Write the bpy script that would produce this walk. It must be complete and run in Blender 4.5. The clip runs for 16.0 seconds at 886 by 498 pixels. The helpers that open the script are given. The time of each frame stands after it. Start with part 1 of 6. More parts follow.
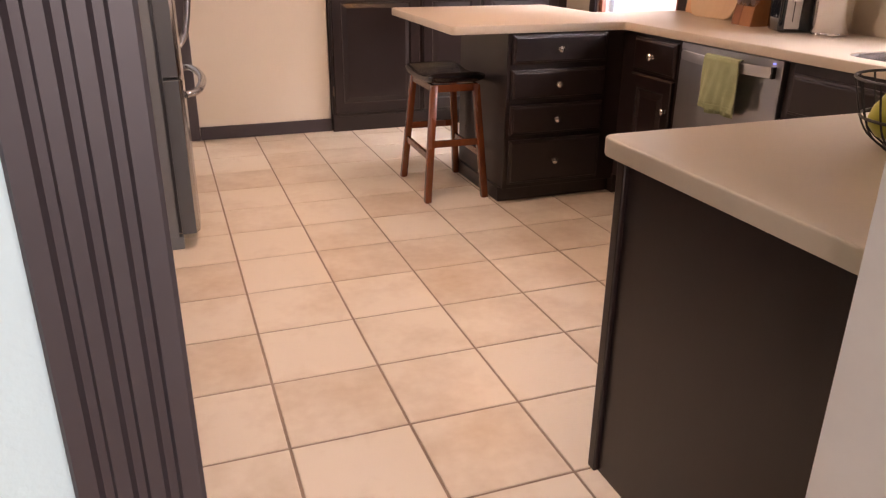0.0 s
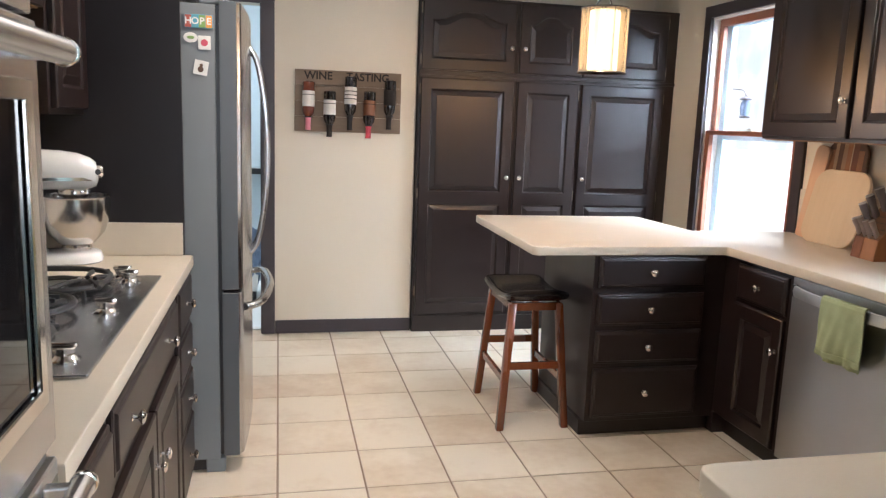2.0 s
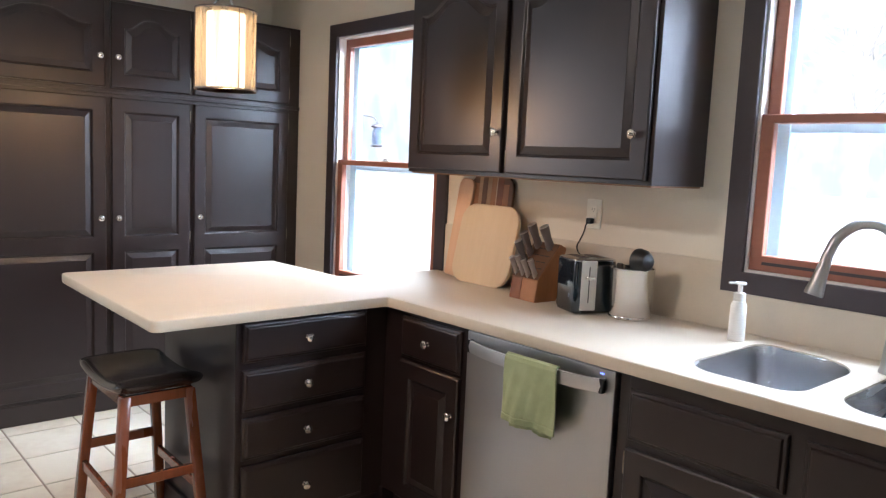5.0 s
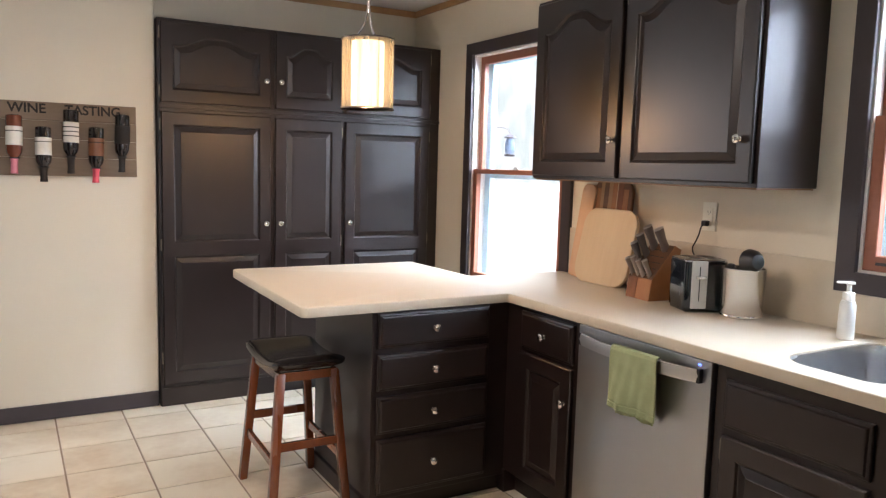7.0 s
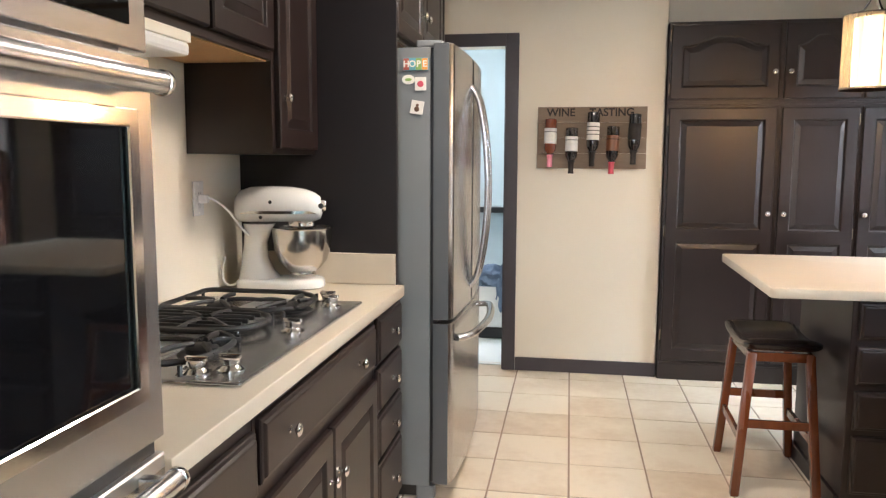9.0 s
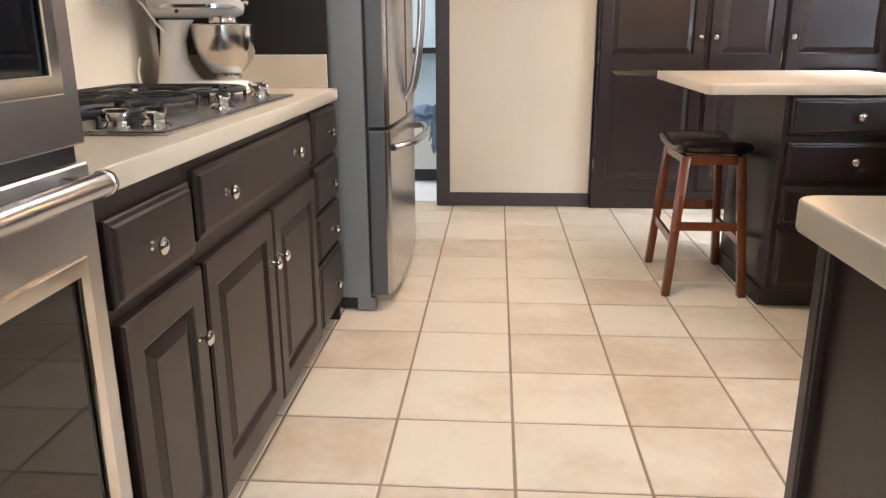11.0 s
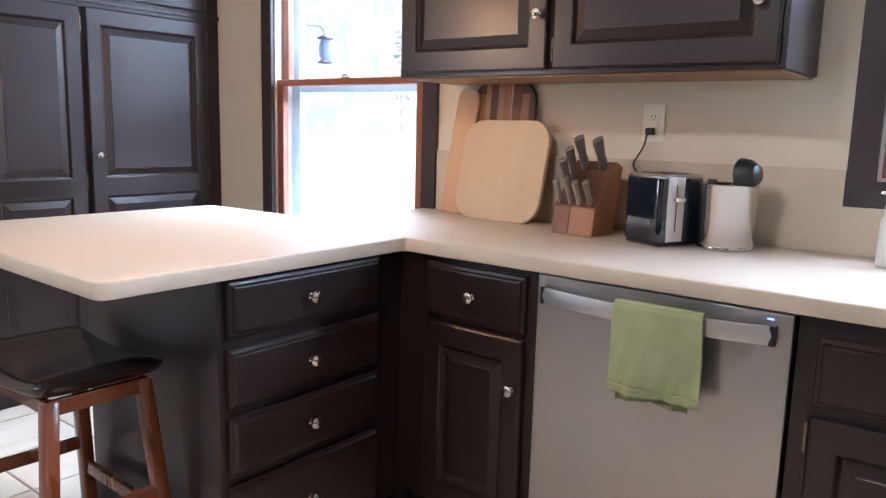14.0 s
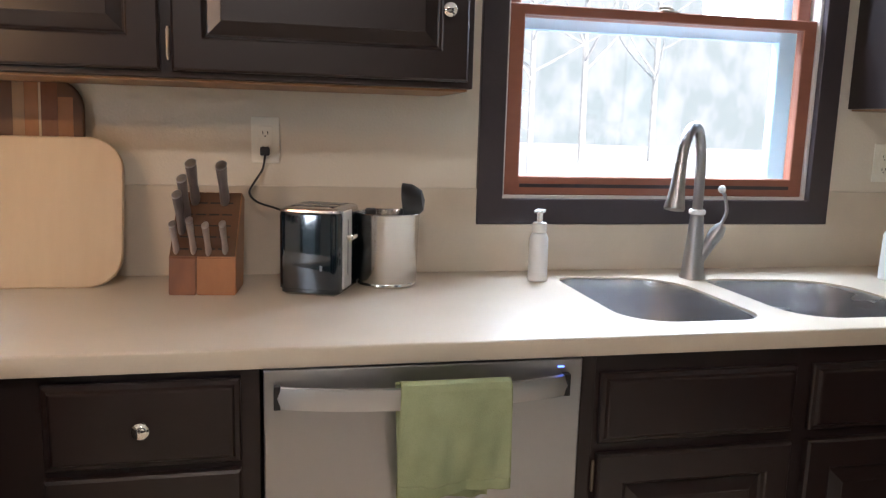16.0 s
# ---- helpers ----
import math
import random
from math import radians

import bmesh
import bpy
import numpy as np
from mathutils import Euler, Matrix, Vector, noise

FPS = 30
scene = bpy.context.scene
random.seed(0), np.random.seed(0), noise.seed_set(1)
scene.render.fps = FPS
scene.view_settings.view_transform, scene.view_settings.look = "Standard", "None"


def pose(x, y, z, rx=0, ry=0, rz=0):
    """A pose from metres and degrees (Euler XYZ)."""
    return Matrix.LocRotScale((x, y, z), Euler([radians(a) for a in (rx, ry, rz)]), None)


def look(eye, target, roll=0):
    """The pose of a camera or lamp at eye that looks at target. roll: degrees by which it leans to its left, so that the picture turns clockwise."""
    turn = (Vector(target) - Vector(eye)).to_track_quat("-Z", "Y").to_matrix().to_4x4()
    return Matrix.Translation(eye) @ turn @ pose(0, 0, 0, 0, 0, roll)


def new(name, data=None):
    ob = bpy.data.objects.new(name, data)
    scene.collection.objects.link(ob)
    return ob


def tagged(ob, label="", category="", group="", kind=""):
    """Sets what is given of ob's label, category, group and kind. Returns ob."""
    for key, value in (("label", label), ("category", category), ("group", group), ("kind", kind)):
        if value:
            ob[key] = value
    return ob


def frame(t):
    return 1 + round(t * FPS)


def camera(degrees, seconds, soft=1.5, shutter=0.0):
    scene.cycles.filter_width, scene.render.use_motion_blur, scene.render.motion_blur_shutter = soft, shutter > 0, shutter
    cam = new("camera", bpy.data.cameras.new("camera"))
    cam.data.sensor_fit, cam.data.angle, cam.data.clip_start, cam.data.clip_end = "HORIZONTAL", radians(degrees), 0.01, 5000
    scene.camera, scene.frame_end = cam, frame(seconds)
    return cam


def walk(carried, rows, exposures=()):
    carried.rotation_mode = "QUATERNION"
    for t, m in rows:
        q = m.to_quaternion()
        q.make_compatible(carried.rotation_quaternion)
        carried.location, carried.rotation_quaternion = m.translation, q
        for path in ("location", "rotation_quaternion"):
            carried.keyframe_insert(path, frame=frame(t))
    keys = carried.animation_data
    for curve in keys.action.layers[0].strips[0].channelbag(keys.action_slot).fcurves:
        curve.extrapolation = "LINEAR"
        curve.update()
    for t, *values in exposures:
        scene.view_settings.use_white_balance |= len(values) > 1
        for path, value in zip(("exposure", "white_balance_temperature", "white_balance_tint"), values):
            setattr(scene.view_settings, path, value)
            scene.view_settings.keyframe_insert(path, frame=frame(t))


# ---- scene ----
cam = camera(61.0, 16.0, soft=1.3)
PATH = [
    (0, (-0.518, -3.309, 1.233), (0.119, -1.572, 0.474), 0.5),
    (0.5, (-0.467, -3.253, 1.269), (0.081, -1.424, 0.672), 0.7),
    (1, (-0.413, -3.141, 1.299), (0.085, -1.256, 0.855), 0.7),
    (1.5, (-0.364, -3.059, 1.344), (0.096, -1.143, 1.002), 1.1),
    (2, (-0.327, -2.987, 1.37), (0.1, -1.062, 1.04), 2.1),
    (2.5, (-0.308, -2.911, 1.371), (0.156, -0.994, 1.039), 3.1),
    (3, (-0.284, -2.789, 1.393), (0.319, -0.91, 1.07), 3.0),
    (3.5, (-0.284, -2.618, 1.425), (0.567, -0.83, 1.145), 2.3),
    (4, (-0.257, -2.465, 1.434), (0.821, -0.8, 1.176), 2.0),
    (4.5, (-0.168, -2.329, 1.412), (1.096, -0.799, 1.172), 2.5),
    (4.7, (-0.133, -2.295, 1.398), (1.194, -0.817, 1.169), 2.6),
    (6.8, (-0.181, -2.541, 1.396), (0.955, -0.91, 1.173), 1.9),
    (7, (-0.187, -2.587, 1.394), (0.812, -0.868, 1.176), 1.6),
    (7.5, (-0.16, -2.674, 1.404), (0.432, -0.775, 1.194), 0.9),
    (8, (-0.085, -2.791, 1.394), (0.062, -0.807, 1.183), 0.5),
    (8.5, (-0.042, -2.884, 1.367), (-0.265, -0.908, 1.159), 0.2),
    (8.7, (-0.027, -2.918, 1.357), (-0.355, -0.956, 1.146), 0.3),
    (10.8, (-0.043, -2.955, 1.085), (-0.274, -1.04, 0.554), -1.1),
    (11, (-0.06, -2.916, 1.059), (-0.197, -0.998, 0.509), -0.3),
    (11.5, (-0.132, -2.753, 1.041), (-0.018, -0.828, 0.508), 0.3),
    (12, (-0.171, -2.55, 1.053), (0.178, -0.645, 0.556), 1.0),
    (12.5, (-0.153, -2.277, 1.085), (0.402, -0.407, 0.643), 2.0),
    (13, (-0.131, -2.013, 1.143), (0.623, -0.197, 0.775), 2.2),
    (13.5, (-0.089, -1.713, 1.187), (1.065, -0.112, 0.863), 1.4),
    (13.9, (-0.007, -1.518, 1.198), (1.468, -0.207, 0.871), 1.2),
    (14, (0.006, -1.453, 1.193), (1.558, -0.233, 0.872), 1.5),
    (14.5, (0.057, -1.189, 1.19), (1.882, -0.423, 0.903), 2.6),
    (15, (0.081, -0.937, 1.238), (2.023, -0.562, 0.944), 1.0),
    (15.5, (0.178, -0.727, 1.238), (2.152, -0.719, 0.917), 0.9),
    (16, (0.302, -0.528, 1.269), (2.231, -0.947, 0.947), 1.6),
]
walk(cam, [(t, look(eye, target, roll)) for t, eye, target, roll in PATH], [(0.0, 0.94, 8200, 39), (0.5, 1.04, 7000, 25), (1.5, 1.30, 6150, 13), (4.5, 1.31, 5850, 13), (7.0, 1.22, 6300, 13), (8.5, 1.45, 6400, 11), (11.0, 1.33, 6600, 15), (12.5, 1.36, 6050, 11), (14.0, 1.33, 5650, 16), (15.0, 1.14, 5600, 13), (16.0, 0.97, 6050, 14)])

# ---- light ----
world = bpy.data.worlds.new("sky")
scene.world = world
world.use_nodes = True
wn = world.node_tree
sky = wn.nodes.new("ShaderNodeTexSky")
sky.sky_type, sky.sun_disc = "NISHITA", False
sky.sun_elevation, sky.sun_rotation = radians(32), radians(253)
sky.air_density, sky.dust_density = 1.0, 4.0
wn.nodes["Background"].inputs["Strength"].default_value = 0.15
wn.links.new(sky.outputs[0], wn.nodes["Background"].inputs[0])


def lamp(name, kind, m, energy, color, size=(0.1, 0.1), angle=0.0):
    data = bpy.data.lights.new(name, kind)
    data.energy, data.color = energy, color
    if kind == "AREA":
        data.shape, data.size, data.size_y = "RECTANGLE", size[0], size[1]
    elif kind == "SUN":
        data.angle = angle
    else:
        data.shadow_soft_size = size[0]
    ob = new(name, data)
    ob.matrix_world = m
    return ob


lamp("sun", "SUN", look((0, 0, 0), (0.80, 0.25, -0.60)), 1.6, (1, 0.97, 0.93), angle=radians(10))
# Area lamps added outside, out of view, to strengthen the sky's light indoors.
lamp("sky_fill_over_dining_window", "AREA", look((3.05, 0.89, 2.80), (1.2, 0.89, 1.1)), 145, (0.74, 0.87, 1.0), (1.1, 0.7))
lamp("sky_fill_over_sink_window", "AREA", look((3.05, -1.60, 2.80), (1.2, -1.6, 1.2)), 85, (0.74, 0.87, 1.0), (1.1, 0.7))
lamp("sky_fill_beside_sink_window", "AREA", look((3.7, -3.0, 2.3), (1.9, -0.7, 1.5)), 60, (0.74, 0.86, 1.0), (1.0, 0.9))
lamp("sky_fill_far_sink_window", "AREA", look((5.5, -1.65, 2.80), (-1.2, -1.1, 1.1)), 100, (0.80, 0.90, 1.0), (1.6, 0.32))
# Fill lamp added behind the start, in an assumed window opening.
lamp("entry_fill", "AREA", look((-0.3, -5.1, 1.5), (-0.3, -3.0, 1.1)), 27, (0.86, 0.93, 1.0), (1.2, 1.2))
# Fill lamp added inside the laundry, which has no window.
lamp("laundry_fill", "AREA", look((-1.9, 2.8, 1.7), (-0.5, 2.6, 0.9)), 20, (0.85, 0.93, 1.0), (0.6, 0.8))
lamp("pendant_bulb", "POINT", pose(1.162, 0.415, 1.600), 5.5, (1.0, 0.54, 0.22), (0.02, 0.02))
# Unseen ceiling light, inferred from a cabinet's shadow and placed to balance brightness.
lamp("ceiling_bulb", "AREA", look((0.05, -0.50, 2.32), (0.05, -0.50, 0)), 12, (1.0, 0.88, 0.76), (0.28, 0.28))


# ---- materials ----
def material(name, color, rough=0.5, metal=0.0, vary=0.12, scale=3.0, fine=60.0, bump=0.0, spread=0.0, coat=0.0, stretch=(1, 1, 1), rough_vary=0.08, spec=0.5, detail=5):
    """A principled material with colour variation at two scales, and a fine relief."""
    mat = bpy.data.materials.new(name)
    mat.use_nodes = True
    nt = mat.node_tree
    n, l = nt.nodes, nt.links
    b = n["Principled BSDF"]
    co = n.new("ShaderNodeTexCoord")
    mp = n.new("ShaderNodeMapping")
    mp.inputs["Scale"].default_value = stretch
    l.new(co.outputs["Object"], mp.inputs[0])
    info = n.new("ShaderNodeObjectInfo")
    off = n.new("ShaderNodeVectorMath")
    off.operation = "MULTIPLY_ADD"
    off.inputs[1].default_value = (1, 1, 1)
    comb = n.new("ShaderNodeCombineXYZ")
    mul = n.new("ShaderNodeMath")
    mul.operation = "MULTIPLY"
    mul.inputs[1].default_value = 37.0
    l.new(info.outputs["Random"], mul.inputs[0])
    l.new(mul.outputs[0], comb.inputs[0])
    l.new(mul.outputs[0], comb.inputs[1])
    l.new(mp.outputs[0], off.inputs[0])
    l.new(comb.outputs[0], off.inputs[2])
    big, small = n.new("ShaderNodeTexNoise"), n.new("ShaderNodeTexNoise")
    big.inputs["Scale"].default_value, small.inputs["Scale"].default_value = scale, fine
    big.inputs["Detail"].default_value, small.inputs["Detail"].default_value = detail, min(detail, 3)
    for t in (big, small):
        l.new(off.outputs[0], t.inputs["Vector"])
    mixf = n.new("ShaderNodeMath")
    mixf.operation = "MULTIPLY_ADD"
    mixf.inputs[1].default_value = 0.35
    l.new(small.outputs["Fac"], mixf.inputs[0])
    l.new(big.outputs["Fac"], mixf.inputs[2])
    last = mixf.outputs[0]
    if spread:
        m2 = n.new("ShaderNodeMath")
        m2.operation = "MULTIPLY_ADD"
        m2.inputs[1].default_value = spread
        l.new(info.outputs["Random"], m2.inputs[0])
        l.new(last, m2.inputs[2])
        last = m2.outputs[0]
    ramp = n.new("ShaderNodeValToRGB")
    e = ramp.color_ramp.elements
    e[0].position, e[1].position = 0.34 if not spread else 0.20, 0.98 + spread
    lo = color[0] if isinstance(color[0], tuple) else tuple(c * (1 - vary) for c in color)
    hi = color[1] if isinstance(color[0], tuple) else tuple(min(1, c * (1 + vary)) for c in color)
    e[0].color, e[1].color = (*lo, 1), (*hi, 1)
    l.new(last, ramp.inputs[0])
    l.new(ramp.outputs[0], b.inputs["Base Color"])
    mr = n.new("ShaderNodeMapRange")
    mr.inputs["To Min"].default_value, mr.inputs["To Max"].default_value = max(0.02, rough - rough_vary), min(1, rough + rough_vary)
    l.new(big.outputs["Fac"], mr.inputs[0])
    l.new(mr.outputs[0], b.inputs["Roughness"])
    b.inputs["Metallic"].default_value = metal
    b.inputs["Coat Weight"].default_value = coat
    b.inputs["Specular IOR Level"].default_value = spec
    if bump:
        bp = n.new("ShaderNodeBump")
        bp.inputs["Strength"].default_value, bp.inputs["Distance"].default_value = 0.6, bump
        l.new(small.outputs["Fac"], bp.inputs["Height"])
        l.new(bp.outputs[0], b.inputs["Normal"])
    return mat


def glow(name, color, strength):
    mat = bpy.data.materials.new(name)
    mat.use_nodes = True
    b = mat.node_tree.nodes["Principled BSDF"]
    b.inputs["Base Color"].default_value = (*color, 1)
    b.inputs["Emission Color"].default_value = (*color, 1)
    b.inputs["Emission Strength"].default_value = strength
    return mat


def sheer(name, color, cover):
    """Thin see-through cloth: part diffuse, part clear."""
    mat = bpy.data.materials.new(name)
    mat.use_nodes = True
    nt = mat.node_tree
    n, l = nt.nodes, nt.links
    n.remove(n["Principled BSDF"])
    clear, cloth, through_it, mix, mix2 = n.new("ShaderNodeBsdfTransparent"), n.new("ShaderNodeBsdfDiffuse"), n.new("ShaderNodeBsdfTranslucent"), n.new("ShaderNodeMixShader"), n.new("ShaderNodeMixShader")
    cloth.inputs[0].default_value = through_it.inputs[0].default_value = (*color, 1)
    mix2.inputs[0].default_value, mix.inputs[0].default_value = 0.5, cover
    co, mp, folds, ramp = n.new("ShaderNodeTexCoord"), n.new("ShaderNodeMapping"), n.new("ShaderNodeTexNoise"), n.new("ShaderNodeMapRange")
    mp.inputs["Scale"].default_value = (1, 1, 0.03)
    folds.inputs["Scale"].default_value, folds.inputs["Detail"].default_value = 38, 3
    ramp.inputs["From Min"].default_value, ramp.inputs["From Max"].default_value = 0.35, 0.68
    ramp.inputs["To Min"].default_value, ramp.inputs["To Max"].default_value = cover - 0.14, cover + 0.16
    l.new(co.outputs["Object"], mp.inputs[0])
    l.new(mp.outputs[0], folds.inputs["Vector"])
    l.new(folds.outputs["Fac"], ramp.inputs[0])
    l.new(ramp.outputs[0], mix.inputs[0])
    l.new(cloth.outputs[0], mix2.inputs[1])
    l.new(through_it.outputs[0], mix2.inputs[2])
    l.new(clear.outputs[0], mix.inputs[1])
    l.new(mix2.outputs[0], mix.inputs[2])
    l.new(mix.outputs[0], n["Material Output"].inputs[0])
    return mat


def glass(name, rough=0.0, color=(1, 1, 1)):
    mat = bpy.data.materials.new(name)
    mat.use_nodes = True
    b = mat.node_tree.nodes["Principled BSDF"]
    b.inputs["Base Color"].default_value = (*color, 1)
    b.inputs["Transmission Weight"].default_value = 1
    b.inputs["Roughness"].default_value = rough
    b.inputs["IOR"].default_value = 1.45
    return mat


def luminous(name):
    """Far distance that glows by itself: bright winter haze with faint woods, painted as emission."""
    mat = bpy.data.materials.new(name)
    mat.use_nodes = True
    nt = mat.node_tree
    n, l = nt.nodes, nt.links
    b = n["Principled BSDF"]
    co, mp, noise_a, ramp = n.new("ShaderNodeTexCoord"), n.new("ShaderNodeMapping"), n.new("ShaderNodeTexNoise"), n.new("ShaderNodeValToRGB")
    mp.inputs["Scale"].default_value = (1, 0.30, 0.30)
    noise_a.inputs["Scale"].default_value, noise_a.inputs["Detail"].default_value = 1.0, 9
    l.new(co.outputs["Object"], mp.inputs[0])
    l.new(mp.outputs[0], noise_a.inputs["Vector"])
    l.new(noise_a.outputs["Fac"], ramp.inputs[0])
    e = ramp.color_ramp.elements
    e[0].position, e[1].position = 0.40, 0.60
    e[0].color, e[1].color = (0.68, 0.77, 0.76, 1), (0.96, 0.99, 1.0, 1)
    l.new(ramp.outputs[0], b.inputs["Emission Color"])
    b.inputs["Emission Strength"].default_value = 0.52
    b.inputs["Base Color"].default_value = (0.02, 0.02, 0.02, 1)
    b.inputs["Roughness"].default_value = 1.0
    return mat


